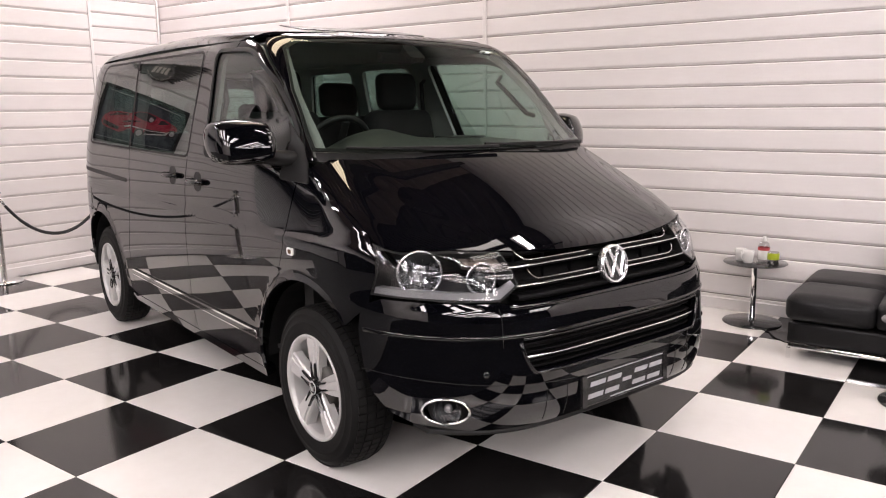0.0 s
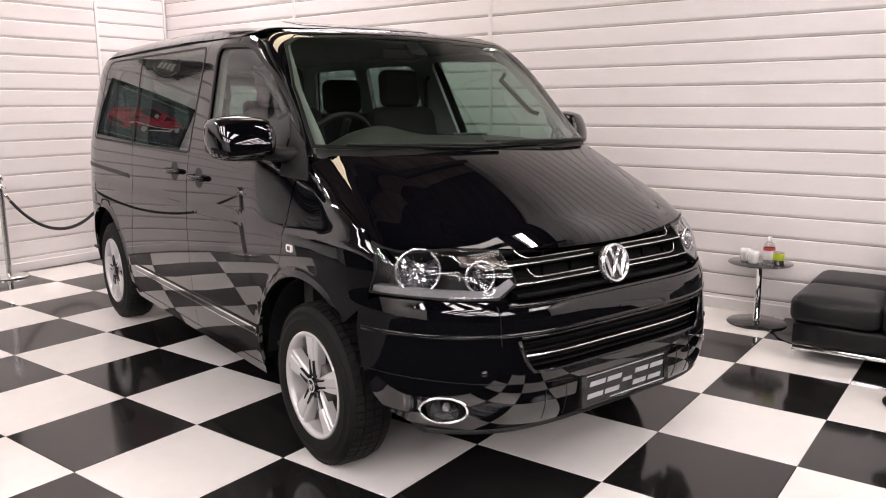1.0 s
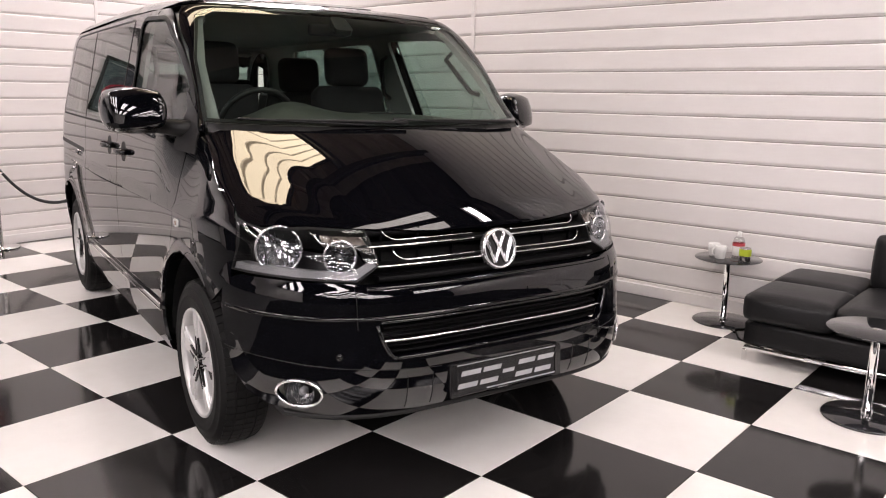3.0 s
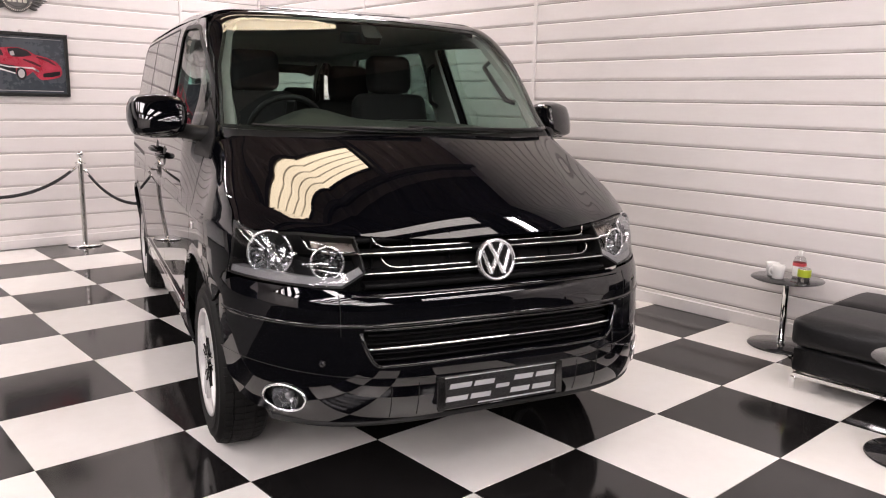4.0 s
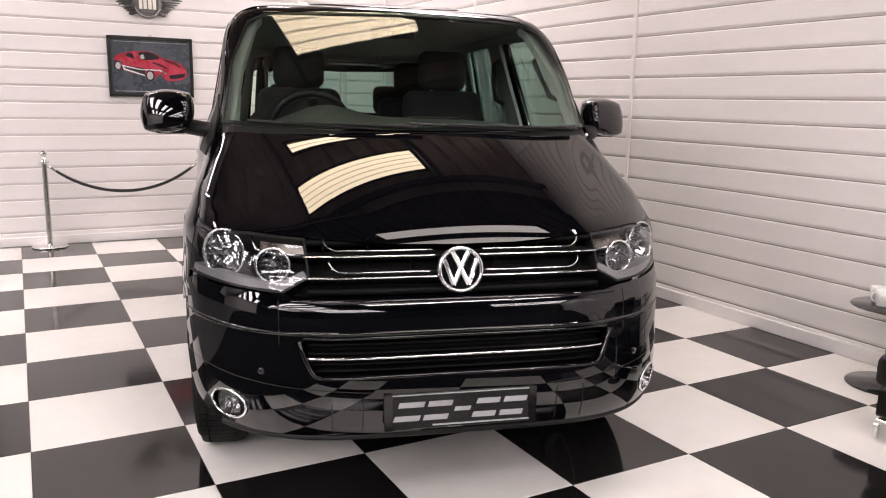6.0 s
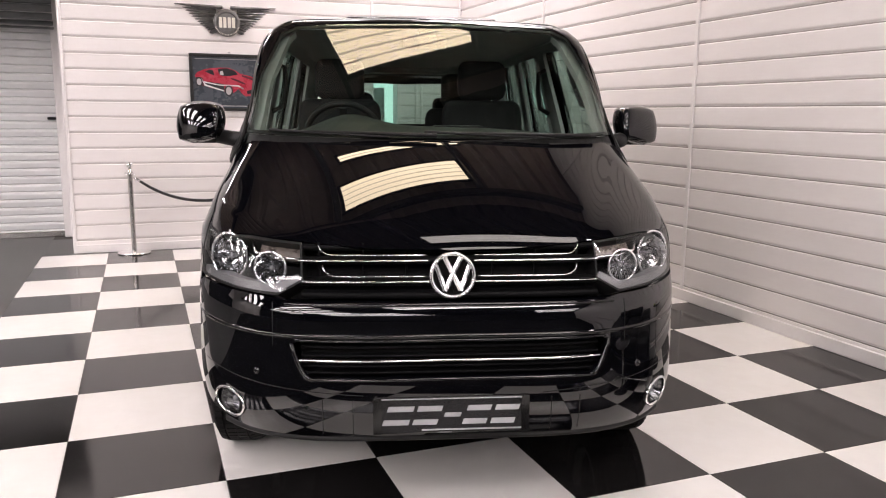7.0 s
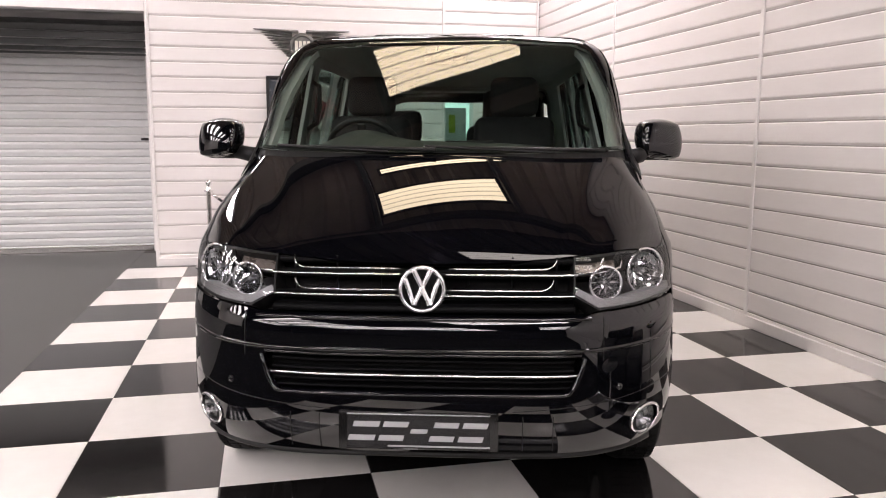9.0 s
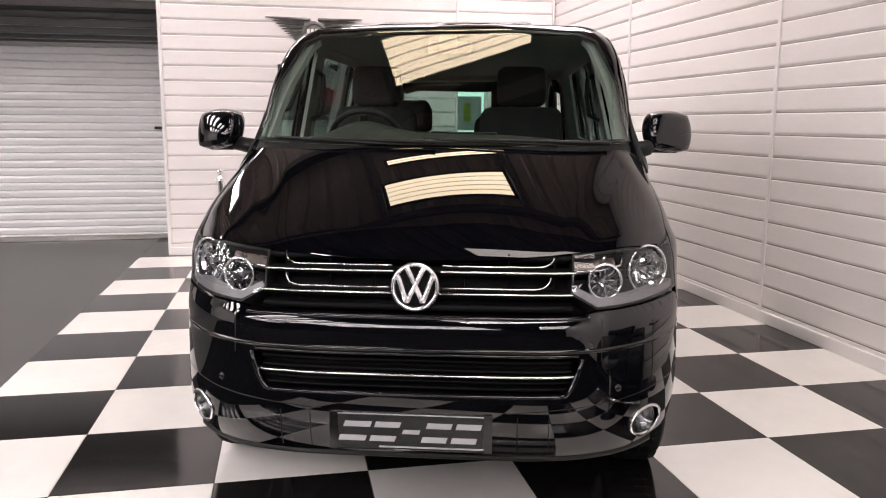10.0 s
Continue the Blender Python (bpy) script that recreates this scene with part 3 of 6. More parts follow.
def skin(x, y, z):
    """The van's outer shape: below zero inside. x ahead from the front axle, y to its left, z up."""
    ay = np.abs(y)
    r1, r2 = np.hypot(x, z - 0.34), np.hypot(x + 3.0, z - 0.34)
    lip = 0.012 * (np.exp(-((r1 - 0.45) / 0.035) ** 2) + np.exp(-((r2 - 0.45) / 0.035) ** 2)) * (z > 0.2)
    crease = 0.005 * ease((1.005 - z) / 0.02) * ease((z - 0.55) / 0.4)
    tuck = 0.042 * ease((x + 1.1) / 0.8) * ease((z - 1.22) / 0.25)
    lean = 0.30 * ease((x + 0.48) / 0.56) * (np.clip(z - 0.98, 0, 0.35) + np.clip(z - 0.93, 0, 0.1) ** 2 * 2)
    side = ay - side_at(z) - lip - crease + tuck + lean
    back = -x - 3.97 + 0.10 * np.maximum(z - 1.2, 0) * 1.2
    top = z - (1.948 - 0.035 * ay ** 2 - 0.036 * np.maximum(x + 1.9, 0) ** 2 - 0.012 * np.maximum(-x - 2.2, 0) ** 2)
    bow = 0.20 - 0.226 * np.clip(z - 1.325, -0.2, 0.6)
    screen = (z - 1.325 + 0.759 * (x - 0.125 + bow * (ay / 0.8) ** 2.2) + 0.05 * ((x + 0.23) ** 2 - 0.126)) * 0.797
    cr = 0.1177 + 0.2557 * np.clip(x, -0.2, 1) - 0.4515 * np.clip(x, 0, 1) ** 2
    u = (x - 0.125) / 0.64
    ridge = 1.3194 * (1 - u) + 0.984 * u + u * (1 - u) * (0.0725 - 0.0014 * u) - 0.5 * np.clip(u - 0.80, 0, 0.3) ** 2
    fall = cr * ay ** 2 - 0.0297 * ay ** 4 + (0.055 + 0.05 * np.clip(x, -0.2, 1)) * ay ** 6
    yc = 0.70 - 0.30 * x
    hood = (z - (ridge - fall - 0.006 * ease((ay - yc + 0.04) / 0.12))) * 0.94
    r = ay / 0.95
    nose = (x - nose_at(z) + 0.5 * r ** 4.6) / np.sqrt(1 + (2.42 * r ** 3.6) ** 2)
    d = smax(side, top, 0.16)
    d = smax(smax(d, screen, 0.05), x - 0.3 + 0.42 * ease((ay - 0.60) / 0.30), 0.07)
    front = smax(hood, nose, 0.085)
    front = smax(front, side, 0.09)
    d = np.minimum(d, front)
    return smax(d, back, 0.8) if np.ndim(d) == 0 else np.where(x < -2.6, smax(d, back, 0.8), d)


AXES = {"side": (0, 2, 1), "front": (1, 2, 0), "top": (0, 1, 2), "rear": (1, 2, 0)}


def onto(kind, a, c, sign=-1, offset=0.0):
    """Points of the skin seen from the side, front, top or rear, at the two other coordinates; and the normals."""
    a, c = np.asarray(a, float), np.asarray(c, float)
    ia, ic, ix = AXES[kind]
    lo = {"side": 0.0, "front": -1.6, "top": 0.5, "rear": -3.0}[kind]
    hi = {"side": 1.25, "front": 1.1, "top": 2.3, "rear": -4.3}[kind]
    if kind == "front":
        lo = np.where(c > 1.15, -1.6, 0.1)
    lo, hi = np.full(a.shape, 1.0) * lo, np.full(a.shape, hi)
    p = [None] * 3
    p[ia], p[ic] = a, c
    s = sign if kind == "side" else 1
    for _ in range(40):
        mid = (lo + hi) / 2
        p[ix] = s * mid
        out = skin(*p) > 0
        hi = np.where(out, mid, hi)
        lo = np.where(out, lo, mid)
    p[ix] = s * (lo + hi) / 2
    p = np.stack(np.broadcast_arrays(*p), -1)
    e = 1e-4
    g = np.stack([(skin(*(p + e * d).T) - skin(*(p - e * d).T)) for d in np.eye(3)], -1)
    g /= np.linalg.norm(g, axis=-1, keepdims=True) + 1e-12
    return p + g * offset, g


def rounded(pts, r, n=5):
    """An outline with its corners rounded; r is one radius or one per corner."""
    out, m = [], len(pts)
    for i, p in enumerate(pts):
        p, a, c = Vector(p), Vector(pts[i - 1]), Vector(pts[(i + 1) % m])
        rr = r if isinstance(r, (int, float)) else r[i]
        if rr <= 0:
            out.append(tuple(p))
            continue
        u, v = a - p, c - p
        rr = min(rr, u.length * 0.49, v.length * 0.49)
        p0, p1 = p + u.normalized() * rr, p + v.normalized() * rr
        for k in range(n + 1):
            t = k / n
            out.append(tuple(p0 * (1 - t) ** 2 + p * 2 * t * (1 - t) + p1 * t * t))
    return out


def dense(pts, step):
    out = []
    for i, p in enumerate(pts):
        q = pts[(i + 1) % len(pts)]
        n = max(1, int(math.dist(p, q) / step))
        out += [(p[0] + (q[0] - p[0]) * k / n, p[1] + (q[1] - p[1]) * k / n) for k in range(n)]
    return out


def shrink(pts, d):
    """Moves an outline inwards by d."""
    area = sum(p[0] * q[1] - q[0] * p[1] for p, q in zip(pts, pts[1:] + pts[:1]))
    s = 1 if area > 0 else -1
    out = []
    for i, p in enumerate(pts):
        a, c = Vector(pts[i - 1]), Vector(pts[(i + 1) % len(pts)])
        t = c - a
        if t.length < 1e-9:
            out.append(p)
            continue
        nrm = Vector((-t.y, t.x)).normalized() * s
        out.append((p[0] + nrm.x * d, p[1] + nrm.y * d))
    return out


def panel(name, kind, outline, material, parent, holes=(), sign=-1, step=0.04, thick=0.014, offset=0.0, gap=0.0, label="", mirror=False):
    """A sheet cut from the van's skin along an outline seen from one direction, with turned-in edges."""
    bm = bmesh.new()
    loops = [dense(shrink(list(outline), gap) if gap else list(outline), step * 0.7)] + [dense(list(h), step * 0.5) for h in holes]
    edges = []
    for lp in loops:
        vs = [bm.verts.new((p[0], p[1], 0)) for p in lp]
        edges += [bm.edges.new((vs[i], vs[(i + 1) % len(vs)])) for i in range(len(vs))]
    bmesh.ops.triangle_fill(bm, use_beauty=True, use_dissolve=False, edges=edges)
    if not bm.faces:
        raise ValueError(name)
    a0, a1 = min(p[0] for p in loops[0]), max(p[0] for p in loops[0])
    c0, c1 = min(p[1] for p in loops[0]), max(p[1] for p in loops[0])
    for lo, hi, nrm in ((a0, a1, (1, 0, 0)), (c0, c1, (0, 1, 0))):
        n = max(1, int((hi - lo) / step))
        for k in range(1, n):
            v = lo + (hi - lo) * k / n
            bmesh.ops.bisect_plane(bm, geom=bm.verts[:] + bm.edges[:] + bm.faces[:], dist=1e-6, plane_co=(v * nrm[0], v * nrm[1], 0), plane_no=nrm)
    co = np.array([v.co[:2] for v in bm.verts])
    pos, nor = onto(kind, co[:, 0], co[:, 1], sign, offset)
    for v, q in zip(bm.verts, pos):
        v.co = q
    bm.verts.index_update()
    bm.normal_update()
    wrong = [f for f in bm.faces if f.normal.dot(sum((Vector(nor[v.index]) for v in f.verts), Vector())) < 0]
    if wrong:
        bmesh.ops.reverse_faces(bm, faces=wrong)
    main = set(bm.faces)
    if thick:
        rim = [e for e in bm.edges if e.is_boundary]
        twin = {}
        for e in rim:
            for v in e.verts:
                if v not in twin:
                    twin[v] = bm.verts.new(v.co - Vector(nor[v.index]) * thick)
        for e in rim:
            lf = e.link_faces[0]
            l = next(l for l in lf.loops if l.edge == e)
            u, v = l.vert, l.link_loop_next.vert
            bm.faces.new((v, u, twin[u], twin[v]))
    bm.verts.index_update()
    bm.faces.index_update()
    flags = [f in main for f in bm.faces]
    me = bpy.data.meshes.new(name)
    bm.to_mesh(me)
    bm.free()
    me.materials.append(material)
    me.shade_smooth()
    ln = []
    for poly, is_main in zip(me.polygons, flags):
        for vi in poly.vertices:
            ln.append(tuple(nor[vi]) if is_main and vi < len(nor) else tuple(poly.normal))
    me.normals_split_custom_set(ln)
    ob = new(name, me)
    ob.parent = parent
    if label:
        ob["label"] = label
    return ob


def both(f):
    """Runs a builder for the van's right (-1) and left (+1) side."""
    return [f(-1), f(1)]


def nose_bar(name, z, y0, y1, high, deep, proud, material, parent, n=40, label="", bm=None, z1=None):
    """A bar that follows the nose from y0 to y1 at height z."""
    own = bm is None
    bm = bm or bmesh.new()
    ys = np.linspace(y0, y1, n)
    zs = z + (0 if z1 is None else (z1 - z)) * np.linspace(0, 1, n)
    p, g = onto("front", ys, zs)
    rings = []
    for (x, y, zz), nn in zip(p, g):
        h = high / 2
        b = min(h, deep * 0.5)
        x += proud
        prof = [(-deep, -h)] + [(b * math.cos(radians(w)) - b, h * math.sin(radians(w))) for w in (-90, -60, -30, 0, 30, 60, 90)] + [(-deep, h)]
        rings.append([bm.verts.new((x + dx, y, zz + dz)) for dx, dz in prof])
    for a, c in zip(rings, rings[1:]):
        for i in range(9):
            bm.faces.new((a[i], c[i], c[(i + 1) % 9], a[(i + 1) % 9]))
    bm.faces.new(rings[0])
    bm.faces.new(rings[-1][::-1])
    if not own:
        return bm
    bmesh.ops.recalc_face_normals(bm, faces=bm.faces)
    return part(name, bm, material, parent, label, angle=40)


van = empty("van", pose(0.9398, -0.3964, 0, 0, 0, -106.0), "glossy black passenger van with chrome-trimmed grille, parked", "van")
arc = lambda cx, cz, r, a0, a1, n: [(cx + r * math.cos(radians(a0 + (a1 - a0) * k / n)), cz + r * math.sin(radians(a0 + (a1 - a0) * k / n))) for k in range(n + 1)]
mir = lambda pts: [(-a, c) for a, c in pts]

# outlines in side view
FRONT_GLASS = rounded([(-1.055, 1.805), (-0.705, 1.79), (-0.455, 1.645), (-0.325, 1.526), (-0.225, 1.395), (-0.22, 1.275), (-1.055, 1.292)], [0.05, 0.07, 0.05, 0.05, 0.02, 0.01, 0.04])
SLIDE_GLASS = rounded([(-1.225, 1.81), (-1.285, 1.272), (-2.285, 1.282), (-2.285, 1.815)], [0.05, 0.05, 0.005, 0.005])
QUARTER_GLASS = rounded([(-2.305, 1.815), (-2.305, 1.282), (-3.22, 1.296), (-3.05, 1.815)], [0.005, 0.005, 0.06, 0.10])
front_door = rounded([(-1.20, 1.845), (-0.69, 1.845), (-0.418, 1.642), (-0.26, 1.47), (-0.172, 1.36), (-0.135, 1.24), (-0.165, 0.93), (-0.24, 0.76)], [0, 0.12, 0.1, 0.1, 0.05, 0, 0.02, 0])[:] + arc(0, 0.34, 0.475, 125, 181, 10) + [(-0.48, 0.31), (-1.325, 0.31), (-1.315, 1.09), (-1.285, 1.27)]
slide_door = [(-1.20, 1.845), (-1.285, 1.27), (-1.315, 1.09), (-1.325, 0.31), (-2.40, 0.31), (-2.40, 0.62), (-2.33, 0.80), (-2.295, 1.0), (-2.295, 1.845)]
quarter = [(-2.295, 1.845), (-2.295, 1.0), (-2.33, 0.80), (-2.40, 0.62), (-2.40, 0.31)] + arc(-3.0, 0.34, 0.47, 1, 179, 26) + [(-3.50, 0.33), (-3.78, 0.34), (-3.72, 1.2), (-3.55, 1.845)]
sx = np.linspace(-0.125, 0.385, 18)
SEAM = [(float(a), float(c)) for a, c in zip(sx, np.interp(sx, [-0.125, -0.094, 0.016, 0.147, 0.251, 0.342, 0.385], [0.874, 0.866, 0.857, 0.863, 0.869, 0.870, 0.868]))]
seam_z = [(x, float(onto("top", [x], [y])[0][0][2])) for x, y in SEAM]
LEAD = [(0.765, 0.0), (0.760, 0.21), (0.750, 0.32), (0.731, 0.45), (0.705, 0.54), (0.671, 0.63), (0.635, 0.69), (0.593, 0.752), (0.52, 0.825), (0.46, 0.858), (0.415, 0.870)]
lead_z = [float(onto("top", [x], [y])[0][0][2]) for x, y in LEAD]
lamp_edge = [(float(onto("front", [y], [z])[0][0][0]), z) for y, z in ((0.876, lead_z[-1] - 0.004), (0.882, 0.975), (0.893, 0.91), (0.905, 0.842))]
fender = seam_z + lamp_edge + [(0.44, 0.79)] + arc(0, 0.34, 0.475, 48, 124, 18)[0:] + [(-0.24, 0.76), (-0.165, 0.93), (-0.135, 1.2), (-0.128, 1.27)]


# the left side has a broader pillar behind its front window
FRONT_GLASS_L = rounded([(-1.40, 1.80), (-0.73, 1.782), (-0.49, 1.645), (-0.36, 1.526), (-0.255, 1.395), (-0.25, 1.275), (-1.20, 1.292)], [0.05, 0.07, 0.05, 0.05, 0.02, 0.01, 0.04])
SLIDE_GLASS_L = rounded([(-1.60, 1.81), (-1.50, 1.272), (-2.285, 1.282), (-2.285, 1.815)], [0.05, 0.05, 0.005, 0.005])
EDGE_L = [(-1.50, 1.845), (-1.34, 1.27), (-1.32, 1.09)]
front_door_l = [EDGE_L[0]] + front_door[1:-2] + EDGE_L[:0:-1]
slide_door_l = EDGE_L + slide_door[3:]


def side_body(s):
    front_door, slide_door, FRONT_GLASS, SLIDE_GLASS = SIDES[s]
    d = panel("front_door", "side", front_door, M_PAINT, van, [FRONT_GLASS], s, gap=0.003)
    panel("window_pane", "side", shrink(FRONT_GLASS, -0.004), M_DOOR_GLASS, d, (), s, thick=0, offset=-0.008, label="green tinted window pane").visible_shadow = False
    panel("window_seal", "side", shrink(FRONT_GLASS, -0.013), M_SEAL, d, [shrink(FRONT_GLASS, 0.006)], s, thick=0.006, offset=0.0015)
    d2 = panel("sliding_door", "side", slide_door, M_PAINT, van, [SLIDE_GLASS], s, gap=0.003)
    panel("window_pane", "side", shrink(SLIDE_GLASS, 0.002), M_SIDE_GLASS, d2, (), s, thick=0, offset=0.001, label="dark green tinted window pane").visible_shadow = False
    panel("window_seal", "side", shrink(SLIDE_GLASS, -0.008), M_SEAL, d2, [shrink(SLIDE_GLASS, 0.004)], s, thick=0.006, offset=0.0012)
    q = panel("rear_quarter", "side", quarter, M_PAINT, van, [QUARTER_GLASS], s, gap=0.003)
    panel("window_pane", "side", shrink(QUARTER_GLASS, 0.002), M_SIDE_GLASS, q, (), s, thick=0, offset=0.001, label="dark green tinted window pane").visible_shadow = False
    panel("window_seal", "side", shrink(QUARTER_GLASS, -0.008), M_SEAL, q, [shrink(QUARTER_GLASS, 0.004)], s, thick=0.006, offset=0.0012)
    f = panel("fender", "side", fender, M_PAINT, van, (), s, gap=0.0008, step=0.018)
    # belt strip, sill and bright rubbing strip
    panel("belt_strip", "side", [(-0.21, 1.262), (-0.21, 1.274), (-1.28, 1.272), (-1.28, 1.260)], M_GLOSS_BLACK, d, (), s, thick=0.006, offset=0.004)
    # chrome strip: black band stands for its dark reflection, chrome lines for bright edges
    for k, (a, c, o) in enumerate((((-0.475), (-1.318), d), ((-1.330), (-2.36), d2))):
        panel("rubbing_strip", "side", rounded([(a, 0.462), (a, 0.497), (c, 0.497), (c, 0.462)], 0.01), M_GLOSS_BLACK, o, (), s, thick=0.010, offset=0.009, label="chrome rubbing strip, its dark reflection made as a black band")
        panel("chrome_edge", "side", [(a, 0.490), (a, 0.499), (c, 0.499), (c, 0.490)], M_CHROME, o, (), s, thick=0.004, offset=0.012, label="thin bright line of the chrome strip")
        panel("chrome_edge", "side", [(a, 0.460), (a, 0.464), (c, 0.464), (c, 0.460)], M_CHROME, o, (), s, thick=0.004, offset=0.012)
    panel("sill", "side", [(-0.47, 0.302), (-0.50, 0.255), (-2.49, 0.255), (-2.53, 0.302)], M_PAINT, van, (), s, thick=0.05, offset=-0.004)
    panel("slide_rail", "side", rounded([(-2.36, 1.062), (-2.36, 1.088), (-3.47, 1.118), (-3.47, 1.092)], 0.008), M_PLASTIC, q, (), s, thick=0.003, offset=0.0015, label="black sliding door rail")
    # mirror sail
    panel("mirror_sail", "side", rounded([(-0.10, 1.27), (-0.175, 1.36), (-0.30, 1.46), (-0.255, 1.38), (-0.25, 1.215), (-0.05, 1.205)], [0.02, 0.02, 0.01, 0.01, 0.02, 0.02]), M_PLASTIC, d, (), s, thick=0.01, offset=0.006, label="matt black mirror mount")
    # handles: recessed cup and bar
    for hx, hz, o in ((-1.13, 1.148, d), (-1.50, 1.160, d2)):
        panel("handle_cup", "side", rounded([(hx - 0.05, hz - 0.05), (hx + 0.05, hz - 0.05), (hx + 0.05, hz + 0.05), (hx - 0.05, hz + 0.05)], 0.045, 8), M_PLASTIC, o, (), s, thick=0.002, offset=0.001)
        p, g = onto("side", np.linspace(hx - 0.10, hx + 0.10, 9), np.full(9, hz), s)
        lift = 0.008 + 0.030 * np.sin(np.linspace(0, math.pi, 9)) ** 0.6
        part("handle", tube([tuple(a + n * l) for a, n, l in zip(p, g, lift)], 0.014, 10), M_PAINT, o, smooth=True)
    # side repeater
    panel("repeater", "side", rounded([(-0.115, 0.912), (-0.06, 0.912), (-0.06, 0.944), (-0.115, 0.944)], 0.014), M_CHINA, f, (), s, thick=0.006, offset=0.007, label="white indicator with a red centre")
    panel("repeater_centre", "side", rounded([(-0.10, 0.919), (-0.075, 0.919), (-0.075, 0.937), (-0.10, 0.937)], 0.007), M_AMBER, f, (), s, thick=0.002, offset=0.009)
    return d, d2, q, f


SIDES = {-1: (front_door, slide_door, FRONT_GLASS, SLIDE_GLASS), 1: (front_door_l, slide_door_l, FRONT_GLASS_L, SLIDE_GLASS_L)}
sides = both(side_body)

# roof, bonnet, screen
ROOF_Y = 0.79
roof = panel("roof", "top", [(-0.74, -0.635), (-0.715, -0.3), (-0.705, 0), (-0.715, 0.3), (-0.74, 0.635), (-0.80, 0.738), (-0.90, 0.778), (-1.2, ROOF_Y), (-3.3, ROOF_Y), (-3.6, 0.74), (-3.72, 0.6), (-3.74, 0), (-3.72, -0.6), (-3.6, -0.74), (-3.3, -ROOF_Y), (-1.2, -ROOF_Y), (-0.90, -0.778), (-0.80, -0.738)], M_PAINT, van, step=0.05)
half = SEAM + LEAD[::-1]
rear_edge = [(-0.055, 0.81), (0.035, 0.66), (0.10, 0.45), (0.132, 0.2)]
hood_line = half + [(x, -y) for x, y in half[::-1][1:]] + [(x, -y) for x, y in rear_edge] + [(0.14, 0.0)] + rear_edge[::-1]
bonnet = panel("bonnet", "top", hood_line, M_PAINT, van, step=0.018, gap=0.002)
ws = [(-0.815, 1.338), (-0.6, 1.329), (-0.3, 1.325), (0, 1.323), (0.3, 1.325), (0.6, 1.329), (0.815, 1.338), (0.777, 1.60), (0.705, 1.80), (0.63, 1.837), (0.3, 1.855), (0, 1.862), (-0.3, 1.855), (-0.63, 1.837), (-0.705, 1.80), (-0.777, 1.60)]
screen_pane = panel("windscreen", "front", ws, M_SCREEN, van, step=0.04, thick=0, offset=0.001, label="green tinted windscreen glass")
screen_pane.visible_shadow = False
wsi = [(y * 0.986, 1.595 + (z - 1.595) * 0.95) for y, z in ws]
panel("screen_band", "front", ws, M_SEAL, screen_pane, [wsi], step=0.04, thick=0.004, offset=-0.001)
edge_x = lambda z: float(np.interp(z, [1.24, 1.36, 1.47, 1.642, 1.80, 1.845], [-0.130, -0.168, -0.255, -0.413, -0.615, -0.68]))
pz = np.linspace(1.297, 1.845, 22)
pillar_out = [(float(onto("side", [edge_x(z)], [z], 1)[0][0][1]) - 0.0005, float(z)) for z in pz]
for s in (-1, 1):
    ap = [(0.829, 1.297), (0.817, 1.338), (0.779, 1.60), (0.707, 1.80), (0.632, 1.840), (0.66, 1.862)] + pillar_out[::-1]
    panel("windscreen_pillar", "front", [(s * y, z) for y, z in ap], M_PAINT, van, step=0.02, thick=0.012)
header = [(0.632, 1.842), (0.3, 1.86), (0, 1.867), (-0.3, 1.86), (-0.632, 1.842), (-0.66, 1.868), (-0.3, 1.892), (0, 1.897), (0.3, 1.892), (0.66, 1.868)]
panel("header", "front", header, M_PAINT, van, step=0.02, thick=0.012)
cowl = [(-0.82, 1.30), (0.0, 1.285), (0.82, 1.30), (0.812, 1.338), (0.3, 1.326), (0, 1.324), (-0.3, 1.326), (-0.812, 1.338)]
panel("cowl", "front", cowl, M_PLASTIC, van, step=0.03, thick=0.01, offset=-0.012, label="matt black scuttle panel")

# tail
rear_glass = rounded([(-0.68, 1.22), (0.68, 1.22), (0.62, 1.82), (-0.62, 1.82)], 0.05)
tail = panel("tailgate", "rear", rounded([(-0.80, 0.42), (0.80, 0.42), (0.74, 1.30), (0.70, 1.80), (0.62, 1.875), (-0.62, 1.875), (-0.70, 1.80), (-0.74, 1.30)], 0.03), M_PAINT, van, [rear_glass], step=0.06)
panel("window_pane", "rear", shrink(rear_glass, -0.01), M_DOOR_GLASS, tail, step=0.06, thick=0, offset=-0.008).visible_shadow = False
panel("rear_bumper", "rear", [(-0.85, 0.30), (0.85, 0.30), (0.85, 0.41), (-0.85, 0.41)], M_PLASTIC, van, step=0.06)

# front bumper with openings for the lower grille and fog lamps
half_top = [(0.0, 0.800), (0.30, 0.800), (0.50, 0.803), (0.585, 0.817), (0.70, 0.820), (0.89, 0.824)]
half_out = [(0.928, 0.79), (0.932, 0.70), (0.930, 0.55), (0.918, 0.46), (0.89, 0.395), (0.84, 0.362), (0.70, 0.344), (0.50, 0.344), (0.25, 0.345), (0.0, 0.346)]
hb = half_top + half_out
bumper_line = hb + [(-y, z) for y, z in hb[::-1][1:-1]]
LOWER = rounded([(-0.535, 0.665), (-0.49, 0.552), (0.49, 0.552), (0.535, 0.665), (0.52, 0.678), (-0.52, 0.678)], [0.02, 0.05, 0.05, 0.02, 0.01, 0.01])
ell = lambda cy, cz, a, c, n=28: [(cy + a * math.cos(2 * math.pi * k / n), cz + c * math.sin(2 * math.pi * k / n)) for k in range(n)]
FOG_Y, FOG_Z = 0.768, 0.425
bumper = panel("front_bumper", "front", bumper_line, M_PAINT, van, [LOWER, ell(FOG_Y, FOG_Z, 0.060, 0.050), ell(-FOG_Y, FOG_Z, 0.060, 0.050)], step=0.025, gap=0.002, thick=0.02)
